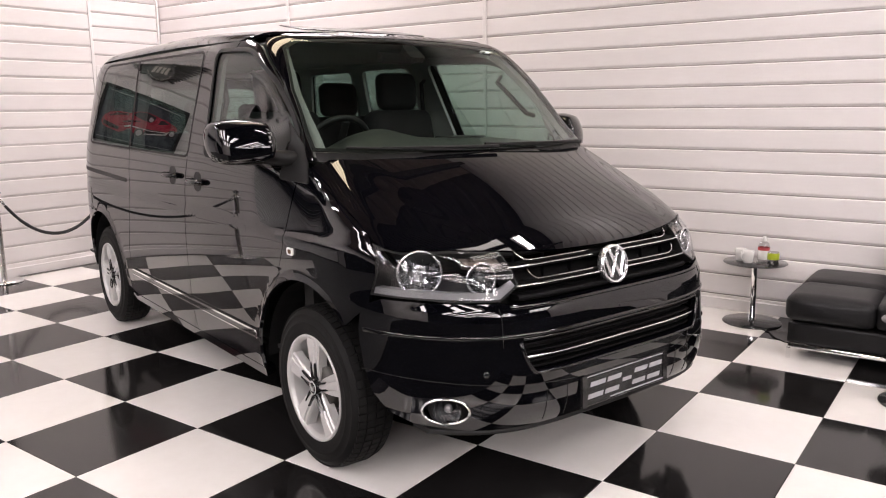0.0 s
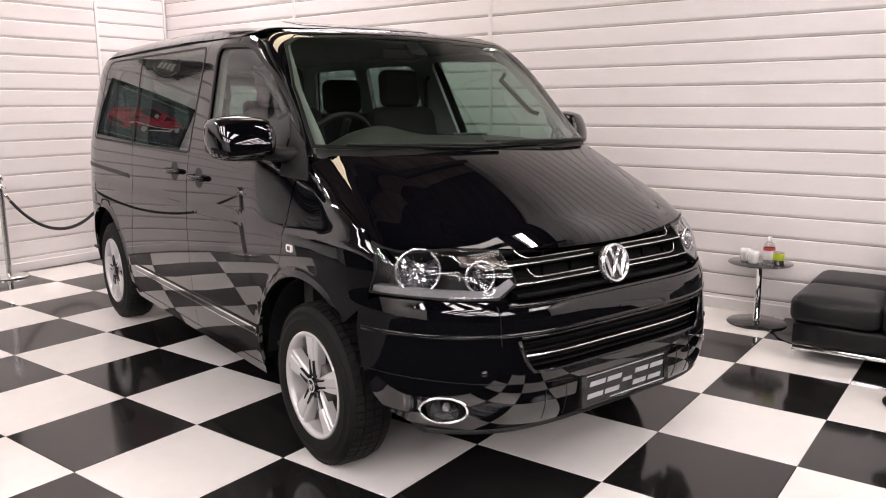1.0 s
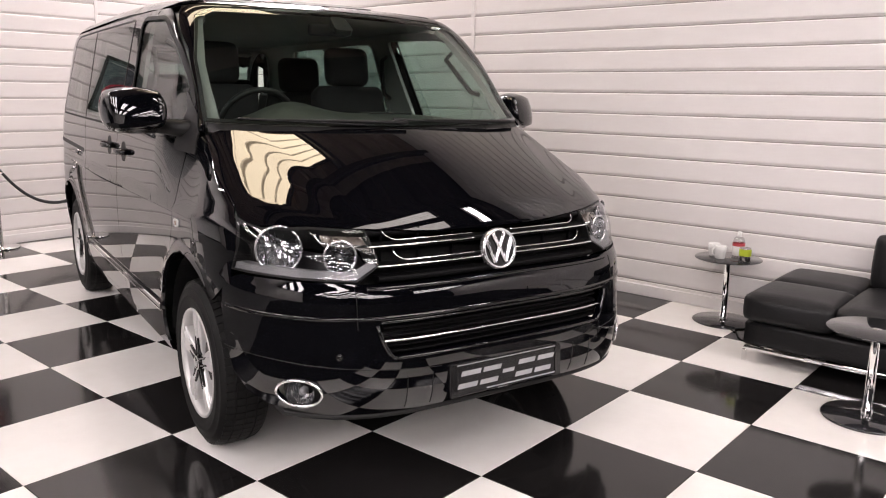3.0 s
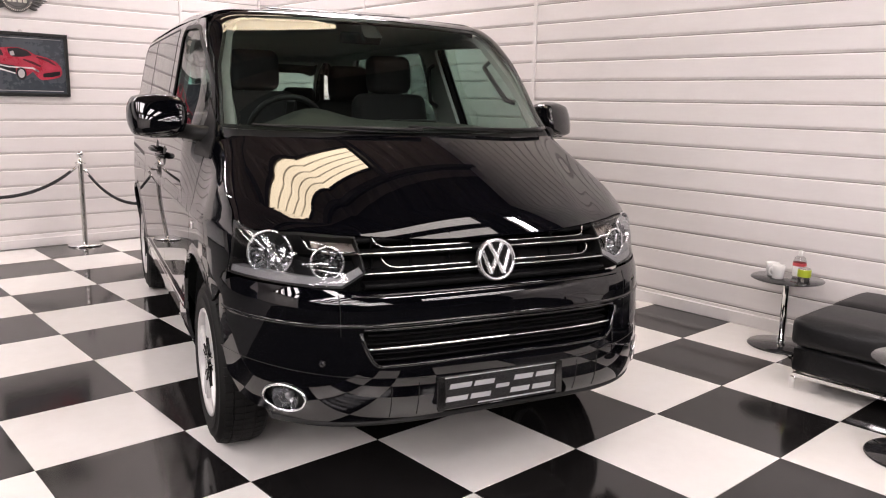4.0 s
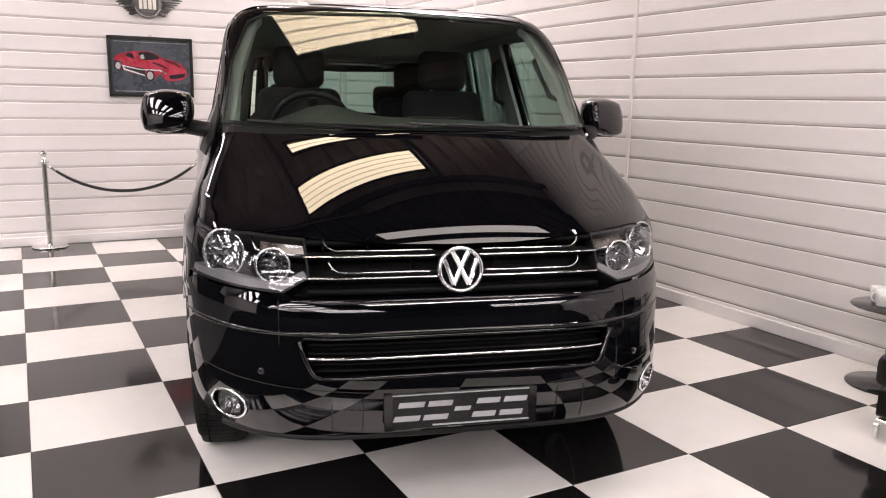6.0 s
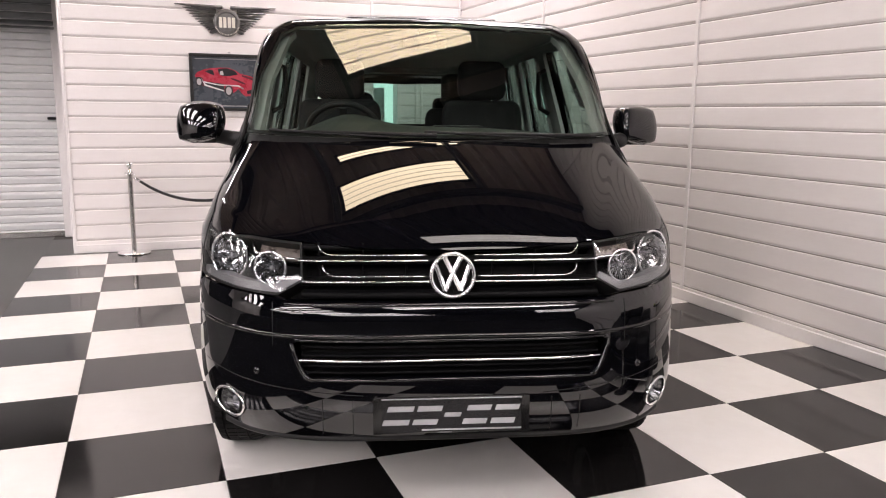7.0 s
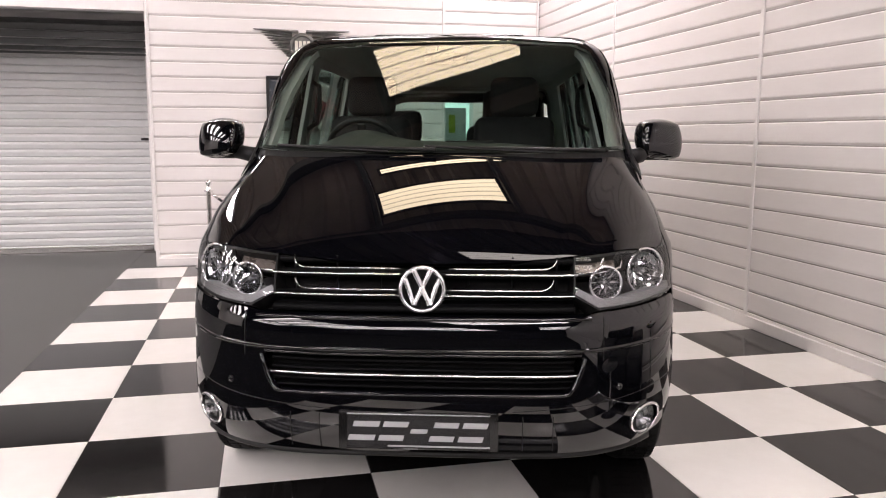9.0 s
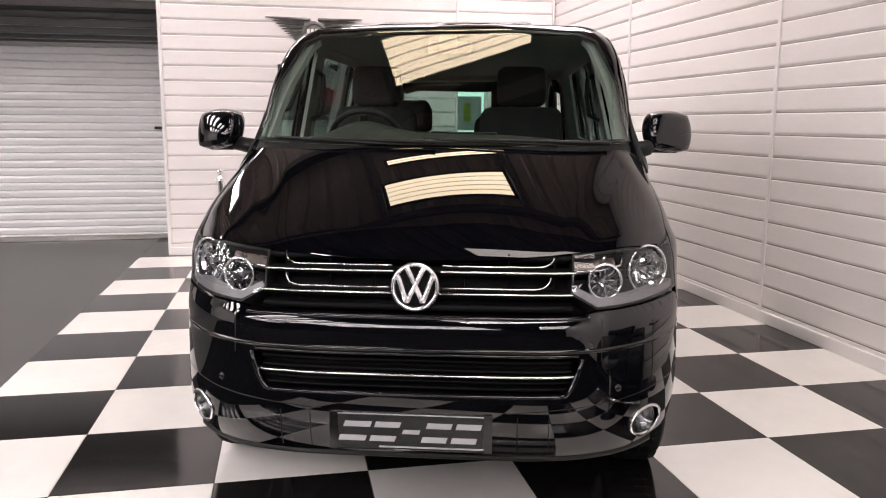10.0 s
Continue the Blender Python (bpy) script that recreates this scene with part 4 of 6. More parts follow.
nose_bar("bumper_lip", 0.334, -0.80, 0.80, 0.022, 0.10, 0.004, M_PLASTIC, bumper, 60)
# pressed lines in the bumper
for s in (-1, 1):
    nose_bar("bumper_line", 0.500, s * 0.30, s * 0.93, 0.003, 0.008, 0.0012, M_SEAL, bumper, 30, z1=0.545)
    for k in range(2):
        bmx = bmesh.new()
        p, g = onto("front", np.array([s * (0.335 + 0.10 * k)] * 6), np.linspace(0.36, 0.485, 6))
        tube([tuple(a + n * 0.0004) for a, n in zip(p, g)], 0.0016, 6, bmx)
        part("bumper_seam", bmx, M_SEAL, bumper)
    p, g = onto("front", [s * 0.66], [0.565])
    part("parking_sensor", lathe([(0, 0.0045), (0.010, 0.004), (0.012, 0.0)], 16, m=Matrix.Translation(p[0]) @ Vector(g[0]).to_track_quat("Z", "Y").to_matrix().to_4x4()), M_PAINT, bumper, smooth=True)
for s in (-1, 1):
    p, g = onto("front", np.full(8, s * 0.60), np.linspace(0.66, 0.80, 8))
    part("bumper_seam", tube([tuple(a + n * 0.0004) for a, n in zip(p, g)], 0.0016, 6), M_SEAL, bumper)
    p, g = onto("front", s * np.array([0.536, 0.528, 0.515, 0.500, 0.486, 0.468]), np.array([0.672, 0.640, 0.605, 0.575, 0.558, 0.552]))
    part("grille_surround", tube([tuple(a + n * 0.001) for a, n in zip(p, g)], 0.0075, 10), M_PAINT, bumper, smooth=True)
# pronounced upper edge of the bumper, below the grille
nose_bar("bumper_crease", 0.697, -0.925, 0.925, 0.016, 0.03, 0.006, M_PAINT, bumper, 80)
nose_bar("bumper_ledge", 0.797, -0.56, 0.56, 0.016, 0.05, 0.004, M_PAINT, bumper, 60)


# lower grille
lg = panel("lower_grille", "front", shrink(LOWER, -0.004), M_WELL, van, step=0.05, thick=0, offset=-0.07, label="black lower grille with a chrome bar")
for z in (0.655, 0.625, 0.590, 0.568):
    nose_bar("slat", z, -0.505, 0.505, 0.010, 0.03, -0.026, M_SLAT, lg)
nose_bar("chrome_bar", 0.614, -0.512, 0.512, 0.0085, 0.02, -0.004, M_CHROME, lg, label="thin bright chrome bar")
nose_bar("frame_edge", 0.552, -0.47, 0.47, 0.012, 0.06, 0.004, M_PAINT, lg)
nose_bar("frame_edge", 0.683, -0.525, 0.525, 0.010, 0.06, 0.004, M_PAINT, lg)

# upper grille
UP = [(-0.505, 0.985), (-0.50, 0.870), (-0.585, 0.823), (-0.50, 0.806), (0.50, 0.806), (0.585, 0.823), (0.50, 0.870), (0.505, 0.985)]
ug = panel("upper_grille", "front", UP, M_WELL, van, step=0.05, thick=0, offset=-0.085, label="black upper grille with chrome lines")
for z in (0.968, 0.927, 0.862, 0.822):
    nose_bar("slat", z, -0.505, 0.505, 0.022, 0.05, -0.014, M_SLAT, ug)
for z, w in ((0.931, 0.516), (0.867, 0.503)):
    for s in (-1, 1):
        nose_bar("chrome_line", z, s * 0.078, s * w, 0.0065, 0.02, 0.0, M_CHROME, ug, label="thin chrome line")
for z, w in ((0.948, 0.400), (0.884, 0.385)):
    for s in (-1, 1):
        line = [(0.085 + (w - 0.085) * k / 12, z) for k in range(13)]
        line += [(w + 0.05 * math.sin(radians(a)), z + 0.034 * (1 - math.cos(radians(a)))) for a in range(15, 91, 15)]
        p, g = onto("front", s * np.array([q[0] for q in line]), np.array([q[1] for q in line]))
        part("hairline", tube([(x - 0.004, y, zz) for x, y, zz in p], 0.0022, 8), M_CHROME, ug, "fine chrome line", smooth=True)
for k in (-9, -6, -3, 3, 6, 9):
    if abs(k) > 1:
        x = float(onto("front", [k * 0.05], [0.9])[0][0][0])
        part("rib", boxed(x - 0.085, x - 0.070, k * 0.05 - 0.003, k * 0.05 + 0.003, 0.81, 0.985), M_SLAT, ug)

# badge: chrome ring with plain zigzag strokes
px, pg = onto("front", [0.0], [0.89])
badge = part("badge", lathe([(0.0, 0.0), (0.066, 0.0), (0.066, -0.03), (0.0, -0.03)], 40, m=pose(float(px[0][0]) + 0.018, 0, 0.89, 0, 80, 0)), M_GLOSS_BLACK, van, "round badge with a chrome ring")
part("ring", lathe([(0.066, -0.02), (0.077, -0.02), (0.079, 0.0), (0.076, 0.009), (0.0715, 0.011), (0.067, 0.008), (0.065, 0.0)], 48, m=pose(float(px[0][0]) + 0.018, 0, 0.89, 0, 80, 0)), M_BADGE, badge, "chrome ring", smooth=True)


def stroke(pts, w, d, m):
    bm = bmesh.new()
    for (a0, c0), (a1, c1) in zip(pts, pts[1:]):
        u = Vector((a1 - a0, c1 - c0)).normalized()
        n = Vector((-u.y, u.x)) * w / 2
        v = [(a0 + n.x, c0 + n.y), (a0 - n.x, c0 - n.y), (a1 - n.x, c1 - n.y), (a1 + n.x, c1 + n.y)]
        prism(v, 0.0, d, bm, "xy")
    bmesh.ops.transform(bm, matrix=m, verts=bm.verts)
    return bm


def ridge(pts, w, d, m):
    """Strokes with a raised middle line, mitred to a point at their ends."""
    bm = bmesh.new()
    for (a0, c0), (a1, c1) in zip(pts, pts[1:]):
        u = Vector((a1 - a0, c1 - c0)).normalized()
        n = Vector((-u.y, u.x)) * w / 2
        p, q = Vector((a0, c0)), Vector((a1, c1))
        base = [(*(e + k * n), h) for h in (0.0, d * 0.45) for e in (p, q) for k in (-1, 1)]
        v = [bm.verts.new(c) for c in base] + [bm.verts.new((*(p + u * w * 0.3), d)), bm.verts.new((*(q - u * w * 0.3), d))]
        for f in ((0, 4, 6, 2), (1, 3, 7, 5), (0, 1, 5, 4), (2, 6, 7, 3), (4, 8, 9, 6), (5, 7, 9, 8), (4, 5, 8), (6, 9, 7)):
            bm.faces.new([v[i] for i in f])
    bmesh.ops.recalc_face_normals(bm, faces=bm.faces)
    bmesh.ops.transform(bm, matrix=m, verts=bm.verts)
    return bm


# in the badge's own plane: first axis to the right of a viewer in front, second up
face = pose(float(px[0][0]) + 0.0185, 0, 0.89) @ pose(0, 0, 0, 0, -10, 0) @ Matrix(((0, 0, 1, 0), (1, 0, 0, 0), (0, 1, 0, 0), (0, 0, 0, 1)))
part("stroke", ridge([(-0.027, 0.060), (0.0, 0.006), (0.027, 0.060)], 0.0155, 0.012, face), M_BADGE, badge, "chrome stroke")
part("stroke", ridge([(-0.056, 0.034), (-0.026, -0.050), (0.0, 0.006), (0.026, -0.050), (0.056, 0.034)], 0.0145, 0.0115, face), M_BADGE, badge, "chrome stroke")

# show plate: words give way to plain bars
plx = 0.918
pm = pose(plx, -0.006, 0.432, 0, -3, 0)
bm = boxed(-0.012, 0.004, -0.262, 0.262, -0.062, 0.062, bevel=0.004)
bmesh.ops.transform(bm, matrix=pm, verts=bm.verts)
plate = part("show_plate", bm, M_PLATE, van, "dark grey show plate with pale bars")


def on_plate(name, y0, y1, z0, z1, m, shear=0.0, d=0.0015):
    bm = bmesh.new()
    prism([(y0 + shear * z0, z0), (y1 + shear * z0, z0), (y1 + shear * z1, z1), (y0 + shear * z1, z1)], 0.0041, 0.0041 + d, bm, "yz")
    bmesh.ops.transform(bm, matrix=pm, verts=bm.verts)
    part(name, bm, m, plate)


on_plate("border", -0.258, 0.258, 0.055, 0.0585, M_PLATE_MARK)
on_plate("border", -0.10, 0.245, -0.052, -0.047, M_PLATE_MARK)
for a, c in ((-0.222, -0.135), (-0.122, -0.040), (0.045, 0.125), (0.140, 0.220)):
    on_plate("bar", a, c, 0.014, 0.032, M_PLATE_MARK, 0.35)
    on_plate("bar", a, c, -0.032, -0.014, M_PLATE_MARK, 0.35)
on_plate("bar", -0.025, 0.030, -0.006, 0.008, M_PLATE_MARK, 0.35)
on_plate("bar", -0.05, 0.0, -0.0605, -0.0565, M_LAMP_GREY)
on_plate("clip", -0.262, -0.235, -0.062, 0.062, M_GLOSS_BLACK, 0, 0.003)
on_plate("clip", 0.235, 0.262, -0.062, 0.062, M_GLOSS_BLACK, 0, 0.003)


# fog lamps
def fog(s):
    p, g = onto("front", [s * FOG_Y], [FOG_Z])
    n = Vector(g[0])
    n = Vector((n.x, n.y * 0.9, 0)).normalized()
    m = Matrix.Translation(p[0]) @ n.to_track_quat("Z", "Y").to_matrix().to_4x4()
    ring_pts, gg = onto("front", *np.array(ell(s * FOG_Y, FOG_Z, 0.058, 0.049, 36)).T)
    f = part("fog_lamp", lathe([(0.052, 0.0), (0.045, -0.03), (0.02, -0.05), (0.0, -0.052)], 32, m=m), M_FOG, van, "round fog lamp in a chrome ring", smooth=True)
    part("ring", tube([tuple(a + b2 * 0.003) for a, b2 in zip(ring_pts, gg)], 0.0052, 10, closed=True), M_CHROME, f, "oval chrome ring", smooth=True)
    part("lens", lathe([(0.0, 0.004), (0.025, 0.003), (0.05, -0.004)], 32, m=m @ pose(0, 0, -0.008)), M_LENS, f, smooth=True).visible_shadow = False
    part("bulb_shield", lathe([(0.0, -0.012), (0.013, -0.014), (0.016, -0.04)], 16, m=m), M_LAMP_GREY, f, smooth=True)
    bm = bmesh.new()
    lathe([(0.054, 0.0), (0.075, -0.03), (0.08, -0.09), (0.0, -0.1)], 24, bm, m)
    part("housing", bm, M_PLASTIC, f)
    return f


both(fog)


# head lamps: clear lens on the skin, dark bowl with two bright reflectors behind
def head_lamp(s):
    rng = random.Random(7)
    o = [(0.512, 0.983)] + [(y, z - 0.004) for (x, y), z in zip(LEAD, lead_z) if y > 0.55] + [(0.882, 0.975), (0.893, 0.91), (0.905, 0.836), (0.75, 0.830), (0.585, 0.827), (0.503, 0.873)]
    o = [(s * y, z) for y, z in o]
    lens = panel("head_lamp", "front", rounded(o, 0.006), M_LENS, van, step=0.02, thick=0, offset=-0.001, label="clear head lamp with twin chrome reflectors")
    lens.visible_shadow = False
    bowl = panel("bowl", "front", shrink(o, -0.006), M_LAMP_DARK, lens, step=0.03, thick=0, offset=-0.14, label="dark lamp bowl")
    panel("rim", "front", shrink(o, -0.004), M_SEAL, lens, [shrink(o, 0.004)], step=0.03, thick=0.11, offset=-0.002)
    # silver strip along the lower edge, following the lamp's kink
    low = [(0.905, 0.862), (0.905, 0.836), (0.585, 0.829), (0.507, 0.873), (0.52, 0.895), (0.597, 0.856)]
    panel("silver_strip", "front", [(s * y, z) for y, z in low], M_SILVER, lens, step=0.02, thick=0.05, offset=-0.012, label="silver strip")
    inner = [(0.52, 0.979), (0.66, 0.993), (0.665, 0.962), (0.60, 0.953), (0.514, 0.950)]
    panel("indicator", "front", [(s * y, z) for y, z in inner], M_INDICATOR, lens, step=0.02, thick=0.02, offset=-0.03, label="amber-grey indicator reflector")
    edge = [(0.512, 0.932), (0.60, 0.935), (0.668, 0.947), (0.685, 0.985)]
    p, g = onto("front", *np.array(edge).T)
    part("light_line", tube([(a[0] - 0.02, s * abs(a[1]), a[2]) for a in p], 0.004, 8), M_CHROME, lens, "chrome line", smooth=True)
    for cy, cz, r, dep in ((0.772, 0.916, 0.079, 0.02), (0.612, 0.899, 0.055, 0.03)):
        p, g = onto("front", [s * cy], [cz])
        n = Vector((1.0, s * (0.6 if cy > 0.7 else 0.28), 0.05)).normalized()
        c = Vector(p[0]) - Vector((1, 0, 0)) * (dep + 0.012) + Vector((0, 0, 0))
        if cy > 0.7:
            c.x -= 0.045
        m = Matrix.Translation(c) @ n.to_track_quat("Z", "Y").to_matrix().to_4x4()
        bm = lathe([(r * 1.06, 0.012), (r * 1.02, 0.016), (r * 0.97, 0.010), (r * 0.92, -0.006), (r * 0.82, -0.020), (r * 0.68, -0.033), (r * 0.52, -0.042), (r * 0.34, -0.048), (0.012, -0.052)], 30)
        for v in bm.verts:
            # vertical flutes and uneven facets
            if v.co.z < 0.0:
                v.co.z += 0.0022 * math.sin(v.co.x * 620) + rng.uniform(-0.0016, 0.0016)
        bmesh.ops.transform(bm, matrix=m, verts=bm.verts)
        rf = part("reflector", bm, M_REFLECTOR, lens, "round chrome reflector", angle=5)
        part("reflector_ring", tube([tuple(m @ Vector((r * 1.03 * math.cos(t), r * 1.03 * math.sin(t), 0.012))) for t in np.linspace(0, 2 * math.pi, 37)[:-1]], 0.0042, 8, closed=True), M_BADGE, rf, "bright ring", smooth=True)
        bm = bmesh.new()
        for k in range(10):
            a = 2 * math.pi * k / 10
            rr = r * 0.62
            box(bm, -0.0015, 0.0015, -0.010, 0.010, -0.03, 0.0, m=m @ pose(rr * math.cos(a), rr * math.sin(a), -0.012, 0, 0, math.degrees(a) + 90))
        part("facet", bm, M_REFLECTOR, rf)
        part("bulb", lathe([(0.0, 0.006), (0.008, 0.004), (0.010, -0.004), (0.009, -0.045)], 16, m=m), M_LAMP_GREY, rf, smooth=True)
    return lens


both(head_lamp)


# mirrors
def mirror(s):
    bx, by = (-0.33, 1.050) if s < 0 else (-0.385, 1.012)
    bm = bmesh.new()
    bmesh.ops.create_cube(bm, size=1.0)
    bmesh.ops.subdivide_edges(bm, edges=bm.edges[:], cuts=7, use_grid_fill=True)
    for v in bm.verts:
        c = v.co * 2
        q = Vector((c.x * math.sqrt(1 - c.y * c.y / 2 - c.z * c.z / 2 + c.y * c.y * c.z * c.z / 3), c.y * math.sqrt(1 - c.z * c.z / 2 - c.x * c.x / 2 + c.z * c.z * c.x * c.x / 3), c.z * math.sqrt(1 - c.x * c.x / 2 - c.y * c.y / 2 + c.x * c.x * c.y * c.y / 3)))
        c = c * 0.34 + q * 0.69
        # narrower towards the body, flat at the back, full at the front
        taper = 1.0 - 0.10 * (c.y + 1) / 2
        x = 0.06 * c.y + (0.115 * c.x if c.x > 0 else 0.11 * max(c.x, -0.75))
        v.co = (bx + x - 0.03 * c.z, s * (by - 0.116 * c.y), 1.378 + 0.097 * c.z * taper + 0.006 * c.y)
    bmesh.ops.recalc_face_normals(bm, faces=bm.faces)
    h = part("door_mirror", bm, M_PAINT, van, "black door mirror on a short arm", smooth=True)
    bm = boxed(-0.005, 0.005, -0.080, 0.080, -0.072, 0.072, bevel=0.004)
    bmesh.ops.transform(bm, matrix=pose(bx - 0.088, s * (by - 0.005), 1.380, 0, 14, s * 28), verts=bm.verts)
    part("mirror_glass", bm, M_MIRROR, h, "mirror glass")
    part("arm", tube([(-0.20, s * 0.83, 1.298), (-0.24, s * 0.90, 1.306), (bx + 0.04, s * (by - 0.08), 1.316), (bx, s * by, 1.326)], [0.036, 0.034, 0.033, 0.026], 14), M_PLASTIC, h, "matt black arm", smooth=True)
    bm = boxed(-0.05, 0.06, -0.06, 0.06, -0.010, 0.012, bevel=0.009, segments=2)
    bmesh.ops.transform(bm, matrix=pose(bx + 0.01, s * (by - 0.02), 1.293), verts=bm.verts)
    part("under_cap", bm, M_PLASTIC, h)
    return h


both(mirror)


# wipers
def wiper(y0, y1, z0, z1):
    n = 14
    p, g = onto("front", np.linspace(y0, y1, n), np.linspace(z0, z1, n))
    w = part("wiper", tube([tuple(a + b2 * (0.022 - 0.010 * k / n)) for k, (a, b2) in enumerate(zip(p, g))], np.linspace(0.010, 0.004, n).tolist(), 8), M_PLASTIC, van, "black windscreen wiper", smooth=True)
    q, h = onto("front", np.linspace(y0 + (y1 - y0) * 0.35, y1 + (y1 - y0) * 0.25, n), np.linspace(z0 + (z1 - z0) * 0.3 - 0.004, z1 + 0.006, n))
    part("blade", tube([tuple(a + b2 * 0.009) for a, b2 in zip(q, h)], 0.006, 6), M_SEAL, w)
    return w


wiper(0.70, 0.10, 1.316, 1.336)
wiper(0.0, -0.56, 1.318, 1.338)
sr = part("sunroof_flap", boxed(-0.26, 0.0, -0.40, 0.40, -0.003, 0.003, bevel=0.0025, segments=2, m=pose(-0.945, 0, 1.924, 0, 9.0, 0)), M_GLOSS_BLACK, van, "tilted dark glass roof vent", angle=40)
part("seal", boxed(-0.24, -0.02, -0.30, 0.30, -0.025, -0.0065, m=pose(-0.945, 0, 1.924, 0, 4.0, 0)), M_SEAL, sr)


# wheels: five pairs of spokes
def make_wheel():
    hub = part("wheel", lathe([(0.0, -0.03), (0.10, -0.03), (0.11, -0.10), (0.0, -0.11)], 32), M_DISC, None, "silver five-spoke alloy wheel", smooth=True)
    part("brake_disc", lathe([(0.05, -0.10), (0.150, -0.10), (0.150, -0.125), (0.05, -0.125)], 40), M_DISC, hub)
    prof = [(0.228, -0.205), (0.262, -0.21), (0.300, -0.205), (0.332, -0.190), (0.342, -0.172), (0.3455, -0.14), (0.3455, -0.06), (0.342, -0.028), (0.330, -0.010), (0.318, -0.003), (0.315, 0.001), (0.311, -0.0005), (0.300, 0.002), (0.285, 0.005), (0.282, 0.0085), (0.277, 0.006), (0.262, 0.007), (0.243, 0.004), (0.230, -0.002), (0.222, -0.010)]
    t = part("tyre", lathe(prof, 72), M_RUBBER, hub, "black road tyre", smooth=True)
    bm = bmesh.new()
    n = 64
    for k in range(n):
        a = 360 * k / n
        for z0, z1, tw in ((-0.046, -0.016, 8), (-0.088, -0.052, -6), (-0.132, -0.094, 6), (-0.178, -0.138, -8)):
            r = 0.3465 if -0.15 < (z0 + z1) / 2 < -0.04 else 0.343
            m = pose(0, 0, 0, 0, 0, a) @ pose(r, 0, (z0 + z1) / 2, tw * 0.6, (-14 if z1 > -0.03 else (14 if z0 < -0.15 else 0)), 0)
            box(bm, -0.006, 0.004, -0.0143, 0.0143, -(z1 - z0) / 2, (z1 - z0) / 2, m=m)
    part("tread", bm, M_RUBBER, t)
    rim = part("rim", lathe([(0.226, -0.012), (0.231, -0.002), (0.229, 0.004), (0.220, 0.003), (0.213, -0.003), (0.208, -0.016)], 72), M_ALLOY, hub, smooth=True)
    part("rim_barrel", lathe([(0.208, -0.016), (0.204, -0.05), (0.200, -0.09), (0.205, -0.20)], 72), M_ALLOY, rim, smooth=True)
    # five broad spokes with a raised rib and dark inlays near the hub
    for k in range(5):
        turn = pose(0, 0, 0, 0, 0, 72 * k + 18)
        bm = bmesh.new()
        rows = []
        for r, w, z in ((0.028, 0.018, -0.014), (0.075, 0.031, -0.007), (0.13, 0.040, -0.002), (0.18, 0.047, -0.001), (0.217, 0.056, -0.003)):
            c = w * 0.34
            rows.append([bm.verts.new(v) for v in ((r, -w - 0.004, z - 0.045), (r, -w, z - 0.010), (r, -w + 0.006, z - 0.003), (r, -c - 0.004, z - 0.0055), (r, -c, z), (r, c, z), (r, c + 0.004, z - 0.0055), (r, w - 0.006, z - 0.003), (r, w, z - 0.010), (r, w + 0.004, z - 0.045))])
        for a, c in zip(rows, rows[1:]):
            for i in range(9):
                bm.faces.new((a[i], a[i + 1], c[i + 1], c[i]))
        bmesh.ops.recalc_face_normals(bm, faces=bm.faces)
        bmesh.ops.transform(bm, matrix=turn, verts=bm.verts)
        if sum(f.normal.z * f.calc_area() for f in bm.faces) < 0:
            bmesh.ops.reverse_faces(bm, faces=bm.faces)
        part("spoke", bm, M_ALLOY, rim, angle=28)
        bm = bmesh.new()
        for d in (-0.0145, 0.0145):
            box(bm, 0.034, 0.112, d - 0.0042, d + 0.0042, -0.020, -0.0015, bevel=0.0015, m=turn)
        part("spoke_inlay", bm, M_GLOSS_BLACK, rim)
    cap = part("cap", lathe([(0.0, 0.004), (0.022, 0.003), (0.030, -0.002), (0.032, -0.02)], 32), M_GLOSS_BLACK, rim, "black hub cap with a silver ring", smooth=True)
    part("cap_ring", lathe([(0.024, 0.0035), (0.027, 0.0045), (0.030, 0.002)], 32), M_ALLOY, cap, smooth=True)
    part("cap_mark", stroke([(-0.015, 0.012), (-0.007, -0.014), (0.0, 0.006), (0.007, -0.014), (0.015, 0.012)], 0.004, 0.003, pose(0, 0, 0.003)), M_ALLOY, cap)
    part("barrel", lathe([(0.198, -0.16), (0.19, -0.165), (0.0, -0.17)], 40), M_WELL, rim)
    return hub


wheel = make_wheel()
first = True
for x in (0.0, -3.0):
    for s in (-1, 1):
        m = pose(x, s * 0.925, 0.3465, 90 if s < 0 else -90, 0, 0) @ pose(0, 0, 0, 0, 0, 0 if x == 0 else 12)
        if first:
            wheel.matrix_basis = m
            wheel.parent = van
            first = False
        else:
            w = copy_thing(wheel, m)
            w.parent = van
# wheel wells, floor pan and inner structure
for x in (0.0, -3.0):
    for s in (-1, 1):
        bm = bmesh.new()
        pts = arc(x, 0.34, 0.462, 10, 176, 24)
        a = [bm.verts.new((px2, s * 0.905, pz)) for px2, pz in pts]
        c = [bm.verts.new((px2, s * 0.55, pz)) for px2, pz in pts]
        for i in range(len(pts) - 1):
            bm.faces.new((a[i], a[i + 1], c[i + 1], c[i]))
        bm.faces.new(c)
        part("wheel_well", bm, M_WELL, van)
part("floor_pan", boxed(-3.85, 0.60, -0.54, 0.54, 0.24, 0.36), M_WELL, van)
part("side_member", boxed(-2.45, -0.55, -0.88, 0.88, 0.25, 0.40), M_WELL, van)
part("engine_block", boxed(-0.12, 0.62, -0.53, 0.53, 0.361, 0.93), M_WELL, van)

M_PILLAR = vary(mat("pillar_trim", (0.26, 0.265, 0.25)), (0.18, 0.185, 0.172), (0.23, 0.235, 0.22), 6, (0.7, 0.9))

